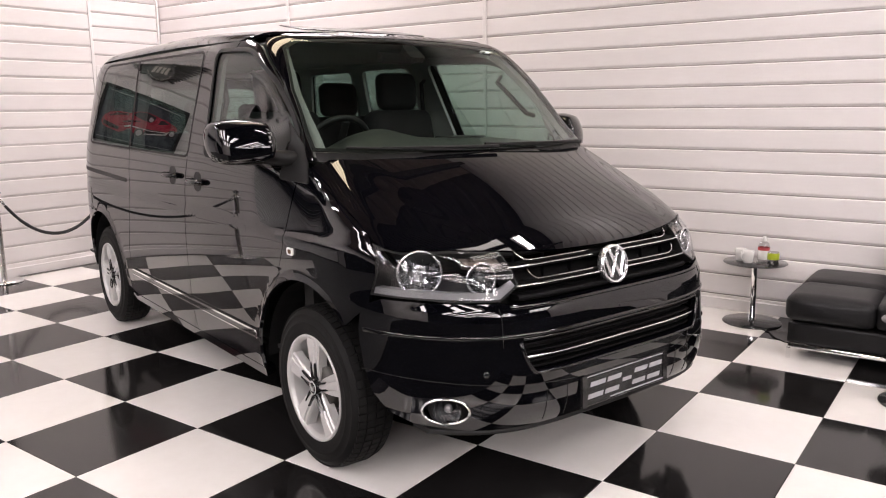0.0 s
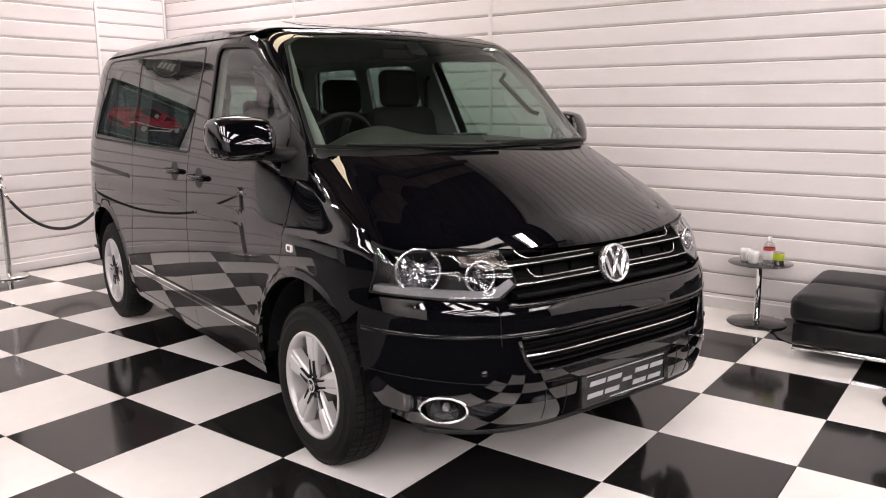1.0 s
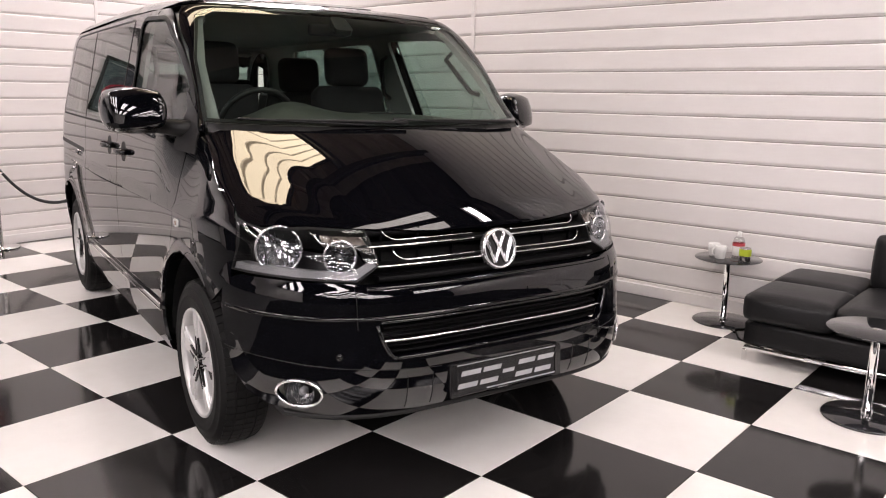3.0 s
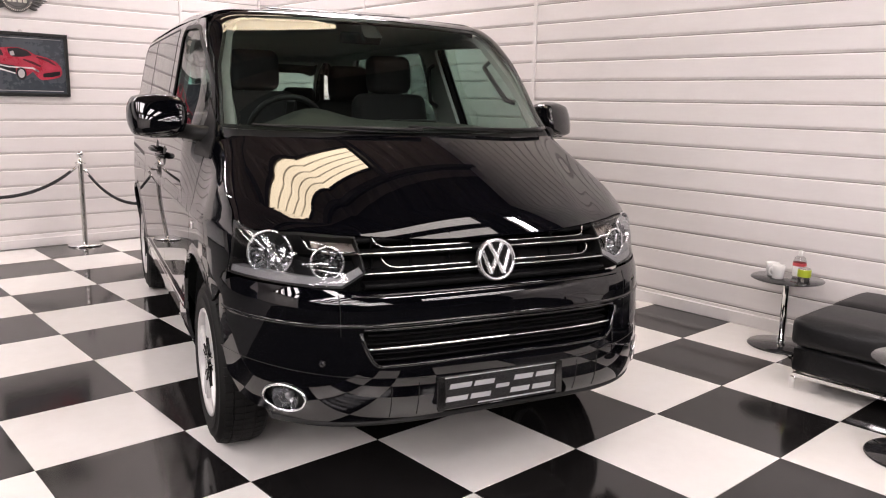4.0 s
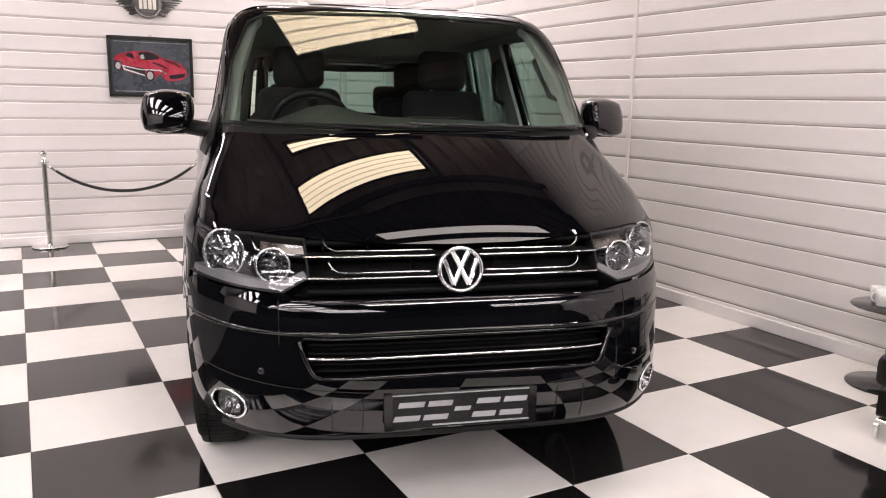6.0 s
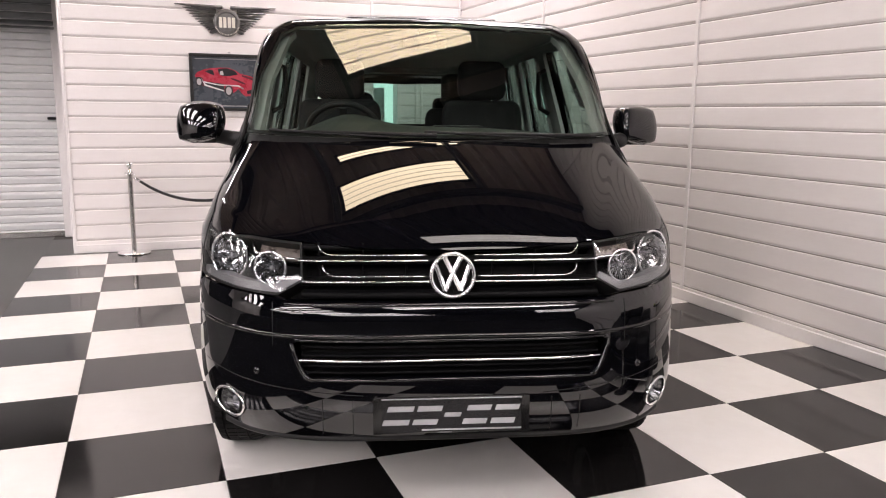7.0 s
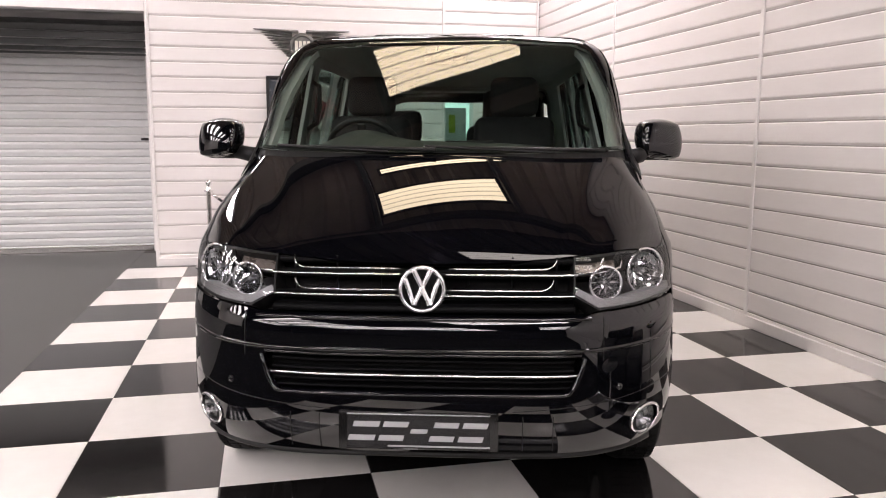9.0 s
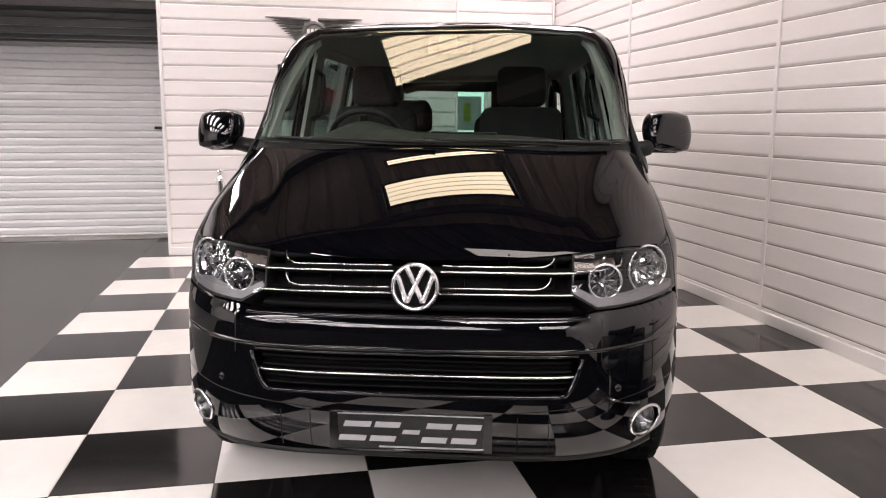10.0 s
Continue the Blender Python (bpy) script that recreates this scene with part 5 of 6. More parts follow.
# cabin lining
def lining(s):
    frame_o = [(-0.74, 1.85), (-0.46, 1.63), (-0.22, 1.36), (-0.22, 0.86), (-3.55, 0.86), (-3.60, 1.20), (-3.45, 1.87), (-0.85, 1.87)]
    panel("cabin_lining", "side", frame_o, M_LINING, van, [shrink(SIDES[s][2], -0.012), rounded([(-1.235, 1.80), (-1.31, 1.29), (-2.22, 1.29), (-2.22, 1.80)] if s < 0 else [(-1.64, 1.80), (-1.54, 1.29), (-2.22, 1.29), (-2.22, 1.80)], 0.06), rounded([(-2.38, 1.80), (-2.38, 1.30), (-3.16, 1.31), (-3.0, 1.80)], 0.06)], s, thick=0.02, offset=-0.045, step=0.08, label="pale grey cabin lining")
    panel("pillar_lining", "front", [(s * y, z) for y, z in ((0.775, 1.325), (0.735, 1.60), (0.672, 1.80), (0.645, 1.84), (0.72, 1.85), (0.80, 1.62), (0.845, 1.40), (0.85, 1.325))], M_PILLAR, van, step=0.03, thick=0.03, offset=-0.03, label="grey pillar trim")
    part("grab_handle", tube([(-0.72, s * 0.80, 1.69), (-0.70, s * 0.755, 1.655), (-0.56, s * 0.755, 1.555), (-0.46, s * 0.765, 1.475), (-0.44, s * 0.81, 1.46)], 0.013, 8), M_PLASTIC, van, "black grab handle", smooth=True)
    bx = -1.16 if s < 0 else -1.46
    part("grab_handle", tube([(bx - 0.03, s * 0.81, 1.70), (bx, s * 0.755, 1.67), (bx + 0.015, s * 0.75, 1.56), (bx, s * 0.77, 1.46), (bx - 0.03, s * 0.83, 1.43)], 0.014, 8), M_PLASTIC, van, "black grab handle", smooth=True)


both(lining)
panel("roof_lining", "top", [(-0.71, -0.56), (-0.685, 0), (-0.71, 0.56), (-0.80, 0.72), (-1.1, 0.79), (-3.3, 0.79), (-3.6, 0.6), (-3.6, -0.6), (-3.3, -0.79), (-1.1, -0.79), (-0.80, -0.72)], M_LINING, van, thick=0, offset=-0.05, step=0.1, label="pale grey roof lining")
panel("tail_lining", "rear", [(-0.72, 0.5), (0.72, 0.5), (0.665, 1.855), (-0.665, 1.855)], M_LINING, van, [shrink(rear_glass, -0.015)], step=0.08, thick=0.02, offset=-0.05)

# dashboard: broad top sloping to the screen, with a hood over the dials
bm = bmesh.new()
prof = [(0.02, 1.325), (-0.12, 1.360), (-0.28, 1.365), (-0.42, 1.340), (-0.50, 1.270), (-0.52, 1.12), (-0.46, 0.95), (-0.30, 0.80), (0.0, 0.80)]
ys = np.linspace(-0.80, 0.80, 33)
rows = []
for y in ys:
    bulge = 0.065 * math.exp(-((y + 0.38) / 0.17) ** 2)
    sw = 0.12 * abs(y / 0.8) ** 2.2
    rows.append([bm.verts.new((x - sw * (0.8 if i < 3 else 0.2) - (0.03 * math.exp(-((y + 0.38) / 0.2) ** 2) if 2 < i < 6 else 0), y, z - 0.065 * abs(y / 0.8) ** 2.2 + (bulge if i in (2, 3) else (bulge * 0.6 if i in (1, 4) else 0)))) for i, (x, z) in enumerate(prof)])
for a, c in zip(rows, rows[1:]):
    for i in range(len(prof) - 1):
        bm.faces.new((a[i], a[i + 1], c[i + 1], c[i]))
bmesh.ops.recalc_face_normals(bm, faces=bm.faces)
dash = part("dashboard", bm, M_DASH, van, "dark grey dashboard", angle=50)
part("air_vent", boxed(-0.36, -0.22, 0.02, 0.24, 1.355, 1.3695, bevel=0.003), M_PLASTIC, dash)
sw_m = pose(-0.615, -0.41, 1.305, 0, -62, 0)
st = part("steering_wheel", tube([tuple(sw_m @ Vector((0.185 * math.cos(t), 0.185 * math.sin(t), 0))) for t in np.linspace(0, 2 * math.pi, 41)[:-1]], 0.015, 12, closed=True), M_PLASTIC, van, "black steering wheel", smooth=True)
bm = bmesh.new()
lathe([(0.0, -0.005), (0.055, -0.01), (0.07, -0.04), (0.03, -0.10)], 20, bm, sw_m)
part("boss", bm, M_PLASTIC, st, smooth=True)
for a in (0, 180, 90):
    bm = boxed(0.05, 0.178, -0.02, 0.02, -0.03, -0.015, bevel=0.005, m=sw_m @ pose(0, 0, 0, 0, 0, a + 180))
    part("spoke", bm, M_PLASTIC, st)
panel("rear_view_mirror_foot", "front", rounded([(-0.05, 1.77), (0.05, 1.77), (0.04, 1.84), (-0.04, 1.84)], 0.02), M_PLASTIC, van, step=0.03, thick=0.03, offset=-0.008)
part("rear_view_mirror", boxed(-0.018, 0.018, -0.11, 0.11, -0.030, 0.030, bevel=0.014, segments=3, m=pose(-0.66, 0.0, 1.775, 0, 10, 0)), M_PLASTIC, van, "black rear-view mirror", smooth=True)


def seat(x, y, w, tall=1.0, rests=(0.0,)):
    m = pose(x, y, 0.0)
    s = part("seat", boxed(-0.25, 0.27, -w / 2, w / 2, 0.66, 0.84, bevel=0.06, segments=4, m=m), M_SEAT, van, "dark cloth seat", smooth=True)
    part("base", boxed(-0.2, 0.2, -w / 2 + 0.04, w / 2 - 0.04, 0.36, 0.67, m=m), M_PLASTIC, s)
    bm = boxed(-0.075, 0.075, -w / 2, w / 2, 0.0, 0.69 * tall, bevel=0.06, segments=4, m=m @ pose(-0.26, 0, 0.82, 0, -11, 0))
    for v in bm.verts:
        if v.co.z > 1.2:
            v.co.y = y + (v.co.y - y) * (1 - 0.35 * (v.co.z - 1.2) ** 1.0)
    part("backrest", bm, M_SEAT, s, smooth=True)
    for r in rests:
        part("headrest", boxed(-0.055, 0.055, -0.138, 0.138, 0.0, 0.225, bevel=0.052, segments=4, m=m @ pose(-0.385, r, 0.80 + 0.70 * tall, 0, -6, 0)), M_SEAT, s, smooth=True)
        for d in (-0.06, 0.06):
            part("headrest_post", tube([(x - 0.37, y + r + d, 0.76 + 0.65 * tall), (x - 0.385, y + r + d, 0.83 + 0.72 * tall)], 0.006, 8), M_CHROME, s)
    return s


seat(-0.76, -0.45, 0.50)
seat(-0.80, 0.365, 0.50)
seat(-1.42, 0.32, 0.52, 0.94)
seat(-1.95, -0.40, 0.72, 0.78)
seat(-2.85, -0.05, 1.25, 0.76, (-0.42, 0.42))
part("cabin_floor", boxed(-3.8, -0.1, -0.86, 0.86, 0.401, 0.42), M_PLASTIC, van)
part("bulkhead", boxed(-0.20, -0.12, -0.84, 0.84, 0.40, 1.20), M_PLASTIC, van)

# ---- rope barrier ----
def stanchion(x, y):
    e = empty("rope_stanchion", pose(x, y, 0), "polished steel rope stanchion with a ball top by the wall", "stanchion", "stanchions along the wall")
    part("base", lathe([(0.0, 0.0), (0.158, 0.0), (0.160, 0.010), (0.150, 0.019), (0.06, 0.030), (0.0, 0.031)], 48), M_CHROME, e, smooth=True)
    part("pole", lathe([(0.026, 0.028), (0.024, 0.05), (0.024, 0.82)], 24), M_BRUSHED, e, smooth=True)
    part("collar", lathe([(0.0, 0.80), (0.034, 0.80), (0.036, 0.815), (0.028, 0.835), (0.018, 0.85), (0.015, 0.862), (0.0, 0.862)], 28), M_CHROME, e, smooth=True)
    bm = bmesh.new()
    bmesh.ops.create_uvsphere(bm, u_segments=24, v_segments=16, radius=0.036)
    bmesh.ops.translate(bm, verts=bm.verts, vec=(0, 0, 0.893))
    part("ball", bm, M_CHROME, e, smooth=True)
    for s in (-1, 1):
        part("hook_ring", tube([(s * (0.036 + 0.010 * math.cos(t)), 0, 0.806 + 0.010 * math.sin(t)) for t in np.linspace(0, 2 * math.pi, 13)[:-1]], 0.003, 6, closed=True), M_CHROME, e)
    return e


def rope(x0, y0, x1, y1, zt, sag, name="barrier_rope"):
    e = empty(name, pose(x0, y0, 0), "twisted black rope hanging between two stanchions", "rope", "barrier ropes")
    n, strands = 90, 3
    def mid(t):
        c = math.cosh((t - 0.5) * 2.6)
        c0 = math.cosh(1.3)
        return Vector(((x1 - x0) * t, (y1 - y0) * t, zt - sag * (c0 - c) / (c0 - 1)))
    bm = bmesh.new()
    for k in range(strands):
        pts = []
        for i in range(n + 1):
            t = 0.045 + 0.91 * i / n
            a = 2 * math.pi * (k / strands + t * 16)
            pts.append(mid(t) + Vector((0.0, math.cos(a) * 0.008, math.sin(a) * 0.008)))
        tube(pts, 0.0095, 6, bm)
    part("cord", bm, M_ROPE, e, smooth=True)
    for a, b in ((0.028, 0.065), (0.972, 0.935)):
        part("end_cap", tube([mid(a), mid(b)], 0.016, 12), M_CHROME, e, smooth=True)
    return e


stanchion(-0.365, 4.82)
stanchion(1.060, 4.80)
stanchion(2.160, 4.80)
rope(-0.365, 4.82, 1.060, 4.80, 0.806, 0.29)
rope(1.060, 4.80, 2.160, 4.80, 0.806, 0.43)

# ---- framed print of a red sports car ----
pic = empty("framed_picture", pose(0.655, YB - 0.004, 1.722), "black-framed print of a red sports car on the wall", "picture")
bm = bmesh.new()
W, H = 0.40, 0.29
for c in ((-W, W, H - 0.032, H), (-W, W, -H, -H + 0.032), (-W, -W + 0.032, -H + 0.032, H - 0.032), (W - 0.032, W, -H + 0.032, H - 0.032)):
    box(bm, c[0], c[1], -0.028, 0.0, c[2], c[3], bevel=0.005)
part("frame", bm, M_BLACK_FRAME, pic, "black frame")
part("print", boxed(-W + 0.03, W - 0.03, -0.012, -0.004, -H + 0.03, H - 0.03), M_POSTER, pic, "dark blue-grey print")
part("hanger", tube([(-0.012, -0.004, H), (-0.008, -0.004, H + 0.018), (0.008, -0.004, H + 0.018), (0.012, -0.004, H)], 0.003, 6), M_BRUSHED, pic)


def on_print(name, pts, m, layer, smooth=0.0):
    q = [((u - 0.5) * 2 * W, (v - 0.5) * 2 * H) for u, v in pts]
    part(name, prism(rounded(q, smooth) if smooth else q, -0.0125 - 0.0006 * layer, -0.0120, None, "xz"), m, pic)


on_print("keyline", [(0.075, 0.085), (0.925, 0.085), (0.925, 0.095), (0.075, 0.095)], M_PRINT_SILVER, 1)
on_print("keyline", [(0.075, 0.905), (0.925, 0.905), (0.925, 0.912), (0.075, 0.912)], M_PRINT_SILVER, 1)
car = [(0.063, 0.603), (0.087, 0.669), (0.194, 0.73), (0.267, 0.747), (0.371, 0.76), (0.475, 0.762), (0.567, 0.72), (0.637, 0.658), (0.761, 0.623), (0.863, 0.561), (0.915, 0.476), (0.925, 0.383), (0.898, 0.319), (0.813, 0.285), (0.69, 0.262), (0.646, 0.309), (0.607, 0.399), (0.541, 0.32), (0.437, 0.346), (0.221, 0.417), (0.163, 0.52), (0.095, 0.546)]
on_print("car_body", car, M_RED, 1, 0.015)
on_print("car_rear", [(0.068, 0.595), (0.155, 0.585), (0.201, 0.44), (0.158, 0.423), (0.095, 0.537)], M_RED_DARK, 2, 0.008)
on_print("car_screen", [(0.35, 0.738), (0.464, 0.755), (0.56, 0.713), (0.606, 0.649), (0.511, 0.619), (0.402, 0.612), (0.359, 0.669)], M_PRINT_BLACK, 2, 0.01)
on_print("car_window", [(0.185, 0.688), (0.245, 0.721), (0.29, 0.713), (0.307, 0.618), (0.242, 0.656)], M_PRINT_BLACK, 2, 0.008)
on_print("car_seat", [(0.372, 0.688), (0.411, 0.709), (0.424, 0.638), (0.382, 0.629)], M_PRINT_SILVER, 3, 0.006)
on_print("car_side", [(0.163, 0.52), (0.422, 0.475), (0.427, 0.354), (0.221, 0.423)], M_PRINT_BLACK, 2, 0.006)
on_print("car_stripe", [(0.139, 0.584), (0.163, 0.52), (0.196, 0.463), (0.417, 0.366), (0.416, 0.348), (0.18, 0.439)], M_CHINA, 3)
on_print("car_stripe", [(0.163, 0.52), (0.359, 0.465), (0.609, 0.46), (0.666, 0.408), (0.649, 0.395), (0.598, 0.435), (0.358, 0.447), (0.182, 0.492)], M_CHINA, 3)
on_print("car_vent", [(0.514, 0.589), (0.613, 0.552), (0.698, 0.489), (0.683, 0.47), (0.591, 0.52), (0.505, 0.57)], M_RED_DARK, 2)
on_print("car_vent", [(0.657, 0.64), (0.781, 0.593), (0.862, 0.511), (0.849, 0.498), (0.763, 0.561), (0.648, 0.615)], M_RED_DARK, 2)
on_print("car_lamp", [(0.629, 0.443), (0.674, 0.408), (0.661, 0.383), (0.624, 0.412)], M_PRINT_SILVER, 3)
on_print("car_nose", [(0.71, 0.367), (0.9, 0.413), (0.898, 0.351), (0.814, 0.316), (0.713, 0.306)], M_PRINT_BLACK, 2, 0.008)
for cu, cv, r in ((0.48, 0.357, 0.068), (0.114, 0.506, 0.056)):
    ring = [(cu + r * 0.78 * math.cos(a), cv + r * 1.5 * math.sin(a)) for a in np.linspace(0, 2 * math.pi, 25)[:-1]]
    on_print("car_wheel", ring, M_PRINT_BLACK, 3)
    ring = [(cu + r * 0.52 * math.cos(a), cv + r * 1.0 * math.sin(a)) for a in np.linspace(0, 2 * math.pi, 25)[:-1]]
    on_print("car_rim", ring, M_PRINT_SILVER, 4)

# ---- winged wall emblem ----
em = empty("winged_emblem", pose(0.645, YB - 0.004, 2.325), "pewter winged emblem with a round centre on the wall", "wall emblem")
part("disc", lathe([(0.0, 0.030), (0.092, 0.028), (0.098, 0.022), (0.100, 0.0), (0.0, 0.0)], 48, m=pose(0, 0, 0, 90, 0, 0)), M_PEWTER, em, smooth=False, angle=40)
part("rim", lathe([(0.096, 0.020), (0.100, 0.034), (0.112, 0.036), (0.134, 0.026), (0.138, 0.0), (0.096, 0.0)], 48, m=pose(0, 0, 0, 90, 0, 0)), M_PEWTER, em, "pewter ring", angle=40)
for k in range(40):
    a = math.radians(200 + 140 * k / 39)
    bm = boxed(-0.003, 0.003, -0.004, 0.0, -0.007, 0.007, m=pose(0.123 * math.cos(a), -0.030, 0.123 * math.sin(a), 0, 90 - math.degrees(a), 0))
    if k % 2:
        part("ring_notch", bm, M_IVORY, em)
    else:
        bm.free()
for x0, x1 in ((-0.080, -0.006), (0.006, 0.080)):
    for k in range(2):
        c = x0 + (x1 - x0) * (0.22 + 0.56 * k)
        part("bar", prism([(c - 0.015, -0.052), (c + 0.015, -0.052), (c + 0.015, 0.052), (c - 0.015, 0.052)], -0.036, -0.0275), M_IVORY, em, "plain ivory bar")


def feather(x, z, l, w, a, d):
    bm = bmesh.new()
    rows = []
    for t, ww, dd in ((0.0, 0.8, 1.0), (0.35, 1.0, 1.0), (0.75, 0.85, 0.8), (0.93, 0.5, 0.55), (1.0, 0.12, 0.3)):
        rows.append([bm.verts.new(v) for v in ((t * l, 0.0, -w / 2 * ww), (t * l, -d * dd * 0.6, -w / 2 * ww), (t * l, -d * dd, 0), (t * l, -d * dd * 0.6, w / 2 * ww), (t * l, 0.0, w / 2 * ww))])
    for p, q in zip(rows, rows[1:]):
        for i in range(4):
            bm.faces.new((p[i], p[i + 1], q[i + 1], q[i]))
    bm.faces.new(rows[-1])
    bmesh.ops.transform(bm, matrix=pose(x, 0, z, 0, -a, 0), verts=bm.verts)
    return bm


for s in (-1, 1):
    for tier, (n, lmin, lmax, w, d) in enumerate(((12, 0.08, 0.37, 0.026, 0.016), (8, 0.08, 0.24, 0.022, 0.024), (6, 0.06, 0.14, 0.020, 0.030))):
        for k in range(n):
            t = k / (n - 1)
            l = lmax + (lmin - lmax) * t ** 0.8
            bm = feather(0.105 - 0.01 * t + 0.004 * tier, 0.138 - 0.205 * t - 0.012 * tier, l, w, 4 - 24 * t ** 1.2, d)
            if s < 0:
                bmesh.ops.scale(bm, verts=bm.verts, vec=(-1, 1, 1))
            bmesh.ops.recalc_face_normals(bm, faces=bm.faces)
            part("feather", bm, M_PEWTER, em, angle=30)
    bm = tube([(s * 0.04, -0.018, 0.150), (s * 0.16, -0.020, 0.150), (s * 0.34, -0.016, 0.158), (s * 0.502, -0.006, 0.166)], [0.018, 0.017, 0.013, 0.005], 10)
    part("wing_edge", bm, M_PEWTER, em, smooth=True)


# ---- sofa ----
def cushion(x0, x1, y0, y1, z0, z1, r=0.045, puff=0.012):
    bm = boxed(x0, x1, y0, y1, z0, z1)
    bmesh.ops.subdivide_edges(bm, edges=bm.edges[:], cuts=9, use_grid_fill=True)
    cx, cy, cz = (x0 + x1) / 2, (y0 + y1) / 2, (z0 + z1) / 2
    hx, hy, hz = (x1 - x0) / 2, (y1 - y0) / 2, (z1 - z0) / 2
    for v in bm.verts:
        d = Vector(v.co) - Vector((cx, cy, cz))
        # round the edges, then puff the faces
        q = Vector((max(-hx + r, min(hx - r, d.x)), max(-hy + r, min(hy - r, d.y)), max(-hz + r, min(hz - r, d.z))))
        o = d - q
        if o.length > 1e-6:
            d = q + o.normalized() * r
        fx, fy, fz = 1 - (d.x / hx) ** 2, 1 - (d.y / hy) ** 2, 1 - (d.z / hz) ** 2
        d += Vector((math.copysign(1, d.x) * max(0, fy * fz) * puff * (abs(d.x) / hx) ** 6, math.copysign(1, d.y) * max(0, fx * fz) * puff * (abs(d.y) / hy) ** 6, math.copysign(1, d.z) * max(0, fx * fy) * puff * (abs(d.z) / hz) ** 6))
        w = noise.noise(Vector((d.x * 5, d.y * 5, d.z * 9 + x0))) * 0.004
        v.co = Vector((cx, cy, cz)) + d * (1 + w)
    return bm


sofa = empty("sofa", pose(0, 0, 0), "low black leather sofa on a chrome frame by the wall", "sofa")
part("base", cushion(2.70, 3.60, -3.35, -1.46, 0.095, 0.235, 0.02, 0.004), M_LEATHER, sofa, smooth=True)
part("chaise_cushion", cushion(2.675, 3.16, -1.925, -1.445, 0.235, 0.395), M_LEATHER, sofa, "black leather cushion", smooth=True)
part("chaise_cushion", cushion(3.155, 3.61, -1.925, -1.445, 0.235, 0.40), M_LEATHER, sofa, smooth=True)
part("seat_cushion", cushion(2.675, 3.40, -2.64, -1.922, 0.235, 0.40), M_LEATHER, sofa, "black leather seat cushion", smooth=True)
part("seat_cushion", cushion(2.675, 3.40, -3.36, -2.645, 0.235, 0.40), M_LEATHER, sofa, smooth=True)
for y0, y1 in ((-2.64, -1.935), (-3.36, -2.645)):
    bm = cushion(3.33, 3.56, y0, y1, 0.36, 0.70, 0.05)
    bmesh.ops.rotate(bm, verts=bm.verts, cent=(3.45, 0, 0.36), matrix=Matrix.Rotation(radians(7), 3, "Y"))
    part("back_cushion", bm, M_LEATHER, sofa, "black leather back cushion", smooth=True)
part("front_rail", boxed(2.700, 2.712, -3.34, -1.47, 0.068, 0.092, bevel=0.003), M_CHROME, sofa, "chrome rail")
part("side_rail", boxed(2.712, 3.58, -1.482, -1.470, 0.068, 0.092, bevel=0.003), M_CHROME, sofa, "chrome rail")
for x, y in ((2.706, -1.476), (3.57, -1.476), (2.706, -3.33), (3.57, -3.33), (2.706, -2.40)):
    part("foot", boxed(x - 0.012, x + 0.012, y - 0.012, y + 0.012, 0.0, 0.07, bevel=0.003), M_CHROME, sofa, "chrome foot")


# ---- side tables ----
def side_table(x, y, h, label):
    e = empty("side_table", pose(x, y, 0), label, "side table", "round glass side tables")
    part("base", lathe([(0.0, 0.0), (0.195, 0.0), (0.198, 0.006), (0.192, 0.012), (0.03, 0.016), (0.0, 0.016)], 56), M_GLASS_TOP, e, "black round base", smooth=True)
    part("pole", lathe([(0.026, 0.014), (0.026, 0.05), (0.021, 0.055), (0.021, h - 0.02), (0.045, h - 0.012), (0.045, h - 0.008)], 28), M_CHROME, e, "chrome pole", smooth=True)
    part("tabletop", lathe([(0.0, h - 0.008), (0.208, h - 0.008), (0.212, h - 0.004), (0.208, h), (0.0, h)], 64), M_GLASS_TOP, e, "smoked glass tabletop", angle=50)
    part("fixing_disc", lathe([(0.0, h + 0.003), (0.018, h + 0.002), (0.020, h)], 24), M_BRUSHED, e, smooth=True)
    return e


side_table(3.40, -1.085, 0.435, "round smoked glass side table on a chrome pole")
side_table(2.275, -2.206, 0.435, "round smoked glass side table beside the sofa")


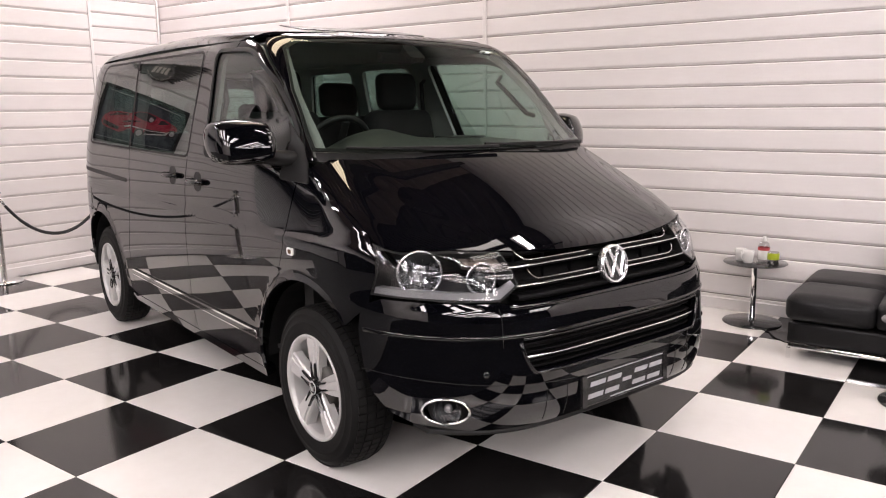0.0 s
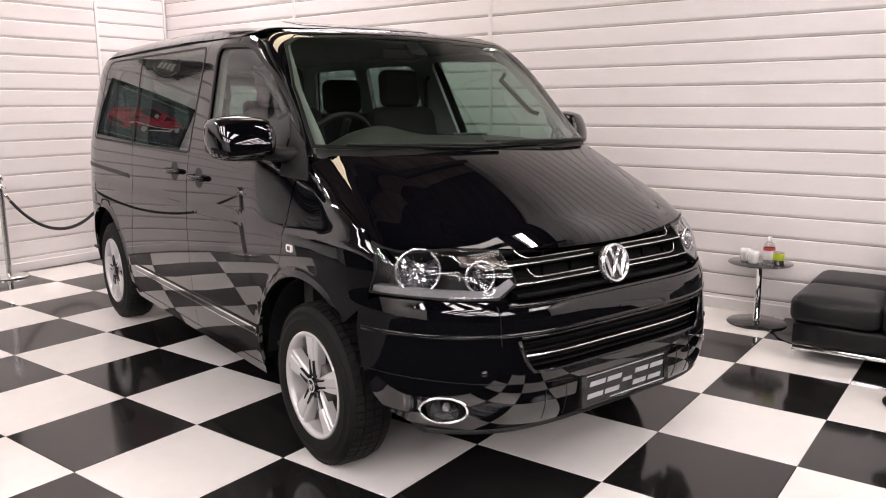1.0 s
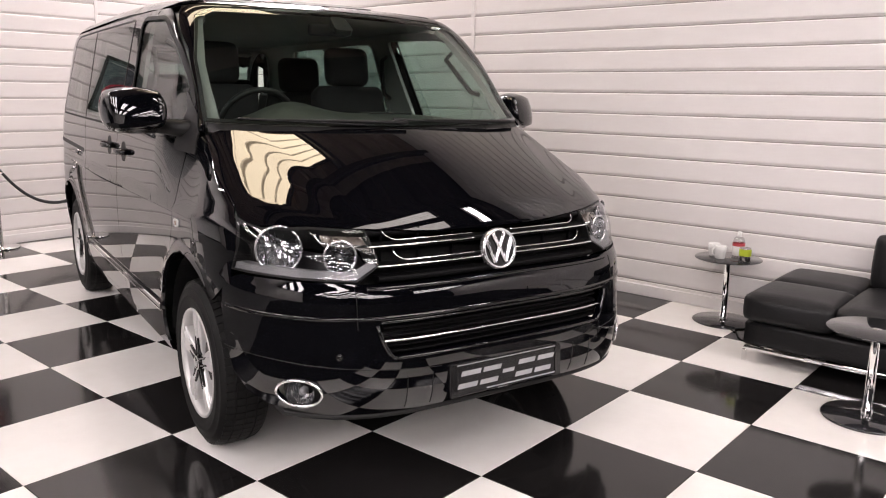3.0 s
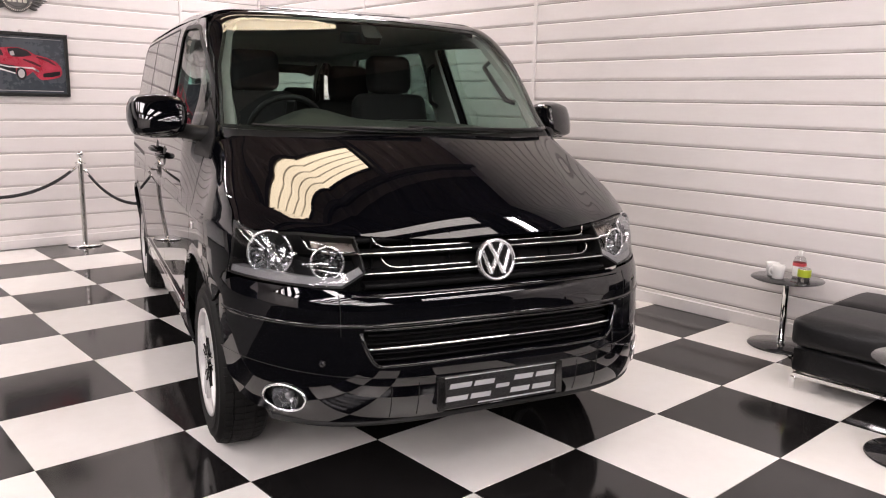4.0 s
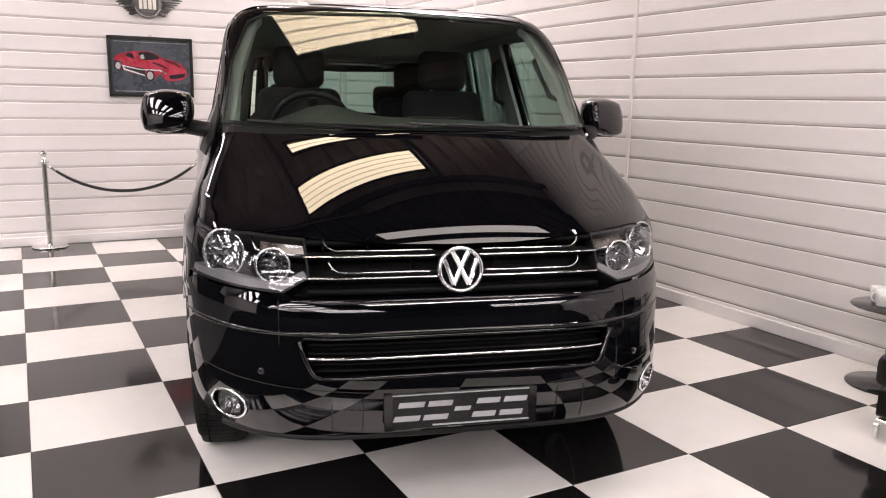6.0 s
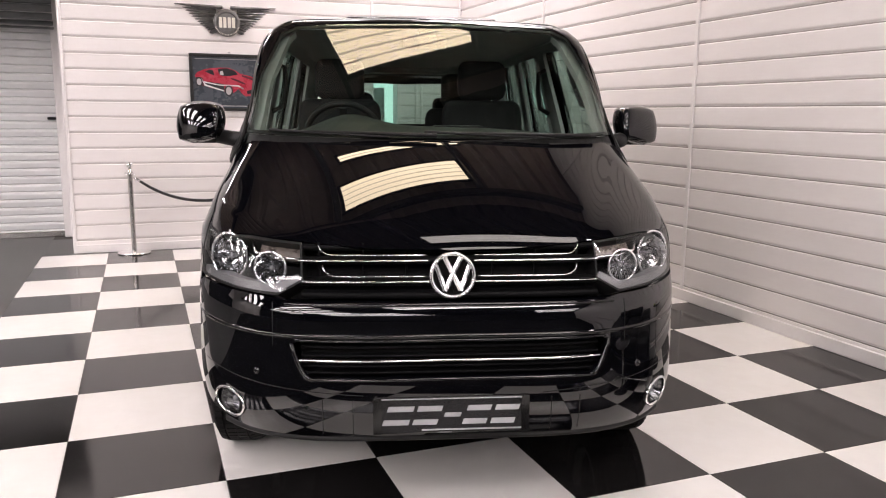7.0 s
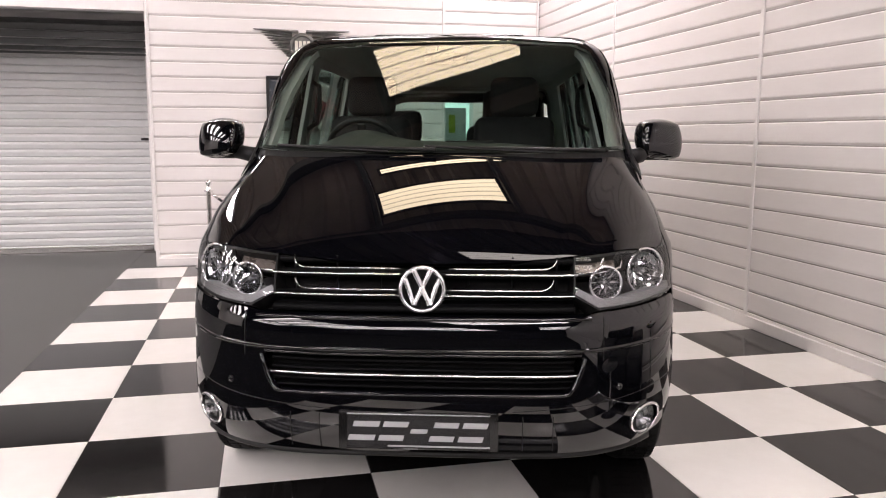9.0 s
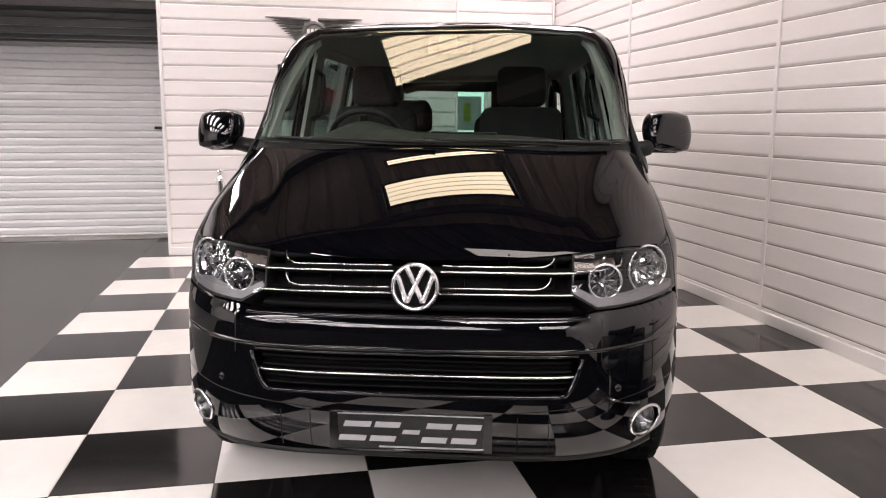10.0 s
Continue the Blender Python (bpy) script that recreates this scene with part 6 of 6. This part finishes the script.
def mug(x, y, a):
    e = empty("mug", pose(x, y, 0.4352, 0, 0, a), "small white china mug on the glass table", "mug", "mugs on the table")
    part("body", lathe([(0.0, 0.0), (0.030, 0.0), (0.033, 0.006), (0.038, 0.05), (0.040, 0.082), (0.0375, 0.083), (0.035, 0.05), (0.03, 0.008), (0.0, 0.007)], 32), M_CHINA, e, smooth=True)
    part("handle", tube([(0.036 + 0.022 * math.sin(t), 0, 0.045 + 0.024 * math.cos(t)) for t in np.linspace(0, math.pi, 9)], 0.0045, 8), M_CHINA, e, smooth=True)
    return e


mug(3.40, -0.985, 200)
mug(3.34, -1.05, 140)
M_CLEAR = glass("clear_plastic", (0.86, 0.86, 0.86), 1.45)
bt = empty("hand_bottle", pose(3.47, -1.12, 0.4352), "clear pump bottle with a white and red label", "bottle")
part("body", lathe([(0.0, 0.0), (0.036, 0.0), (0.039, 0.006), (0.039, 0.10), (0.030, 0.125), (0.014, 0.138), (0.0, 0.139)], 28), M_CLEAR, bt, "clear plastic bottle", smooth=True)
part("label", lathe([(0.0393, 0.012), (0.0396, 0.013), (0.0396, 0.074), (0.0393, 0.075)], 28), M_CHINA, bt, "white paper label", smooth=True)
part("label_band", lathe([(0.0395, 0.075), (0.0398, 0.076), (0.0398, 0.094), (0.0395, 0.095)], 28), M_LABEL_RED, bt, "red label band", smooth=True)
part("cap", lathe([(0.0, 0.172), (0.012, 0.170), (0.014, 0.14), (0.014, 0.136)], 20), M_CHINA, bt, smooth=True)
tin = empty("tin", pose(3.315, -1.220, 0.4352), "small green and silver drinks tin on the glass table", "tin")
part("body", lathe([(0.0, 0.0), (0.036, 0.0), (0.038, 0.004), (0.038, 0.045)], 32), M_BRUSHED, tin, "silver lower half", smooth=True)
part("band", lathe([(0.038, 0.045), (0.0383, 0.046), (0.0383, 0.085), (0.037, 0.09)], 32), M_GREEN, tin, "bright green upper half", smooth=True)
part("lid", lathe([(0.037, 0.09), (0.033, 0.096), (0.031, 0.092), (0.0, 0.092)], 32), M_BRUSHED, tin, smooth=True)
cb = empty("cable", pose(3.2, -1.25, 0.0), "thin black cable lying on the floor", "cable")
part("lead", tube([(0.06, 0.10, 0.004), (0.0, 0.0, 0.004), (-0.10, -0.05, 0.004), (-0.18, -0.13, 0.004), (-0.2, -0.24, 0.004)], 0.004, 6), M_RUBBER, cb)
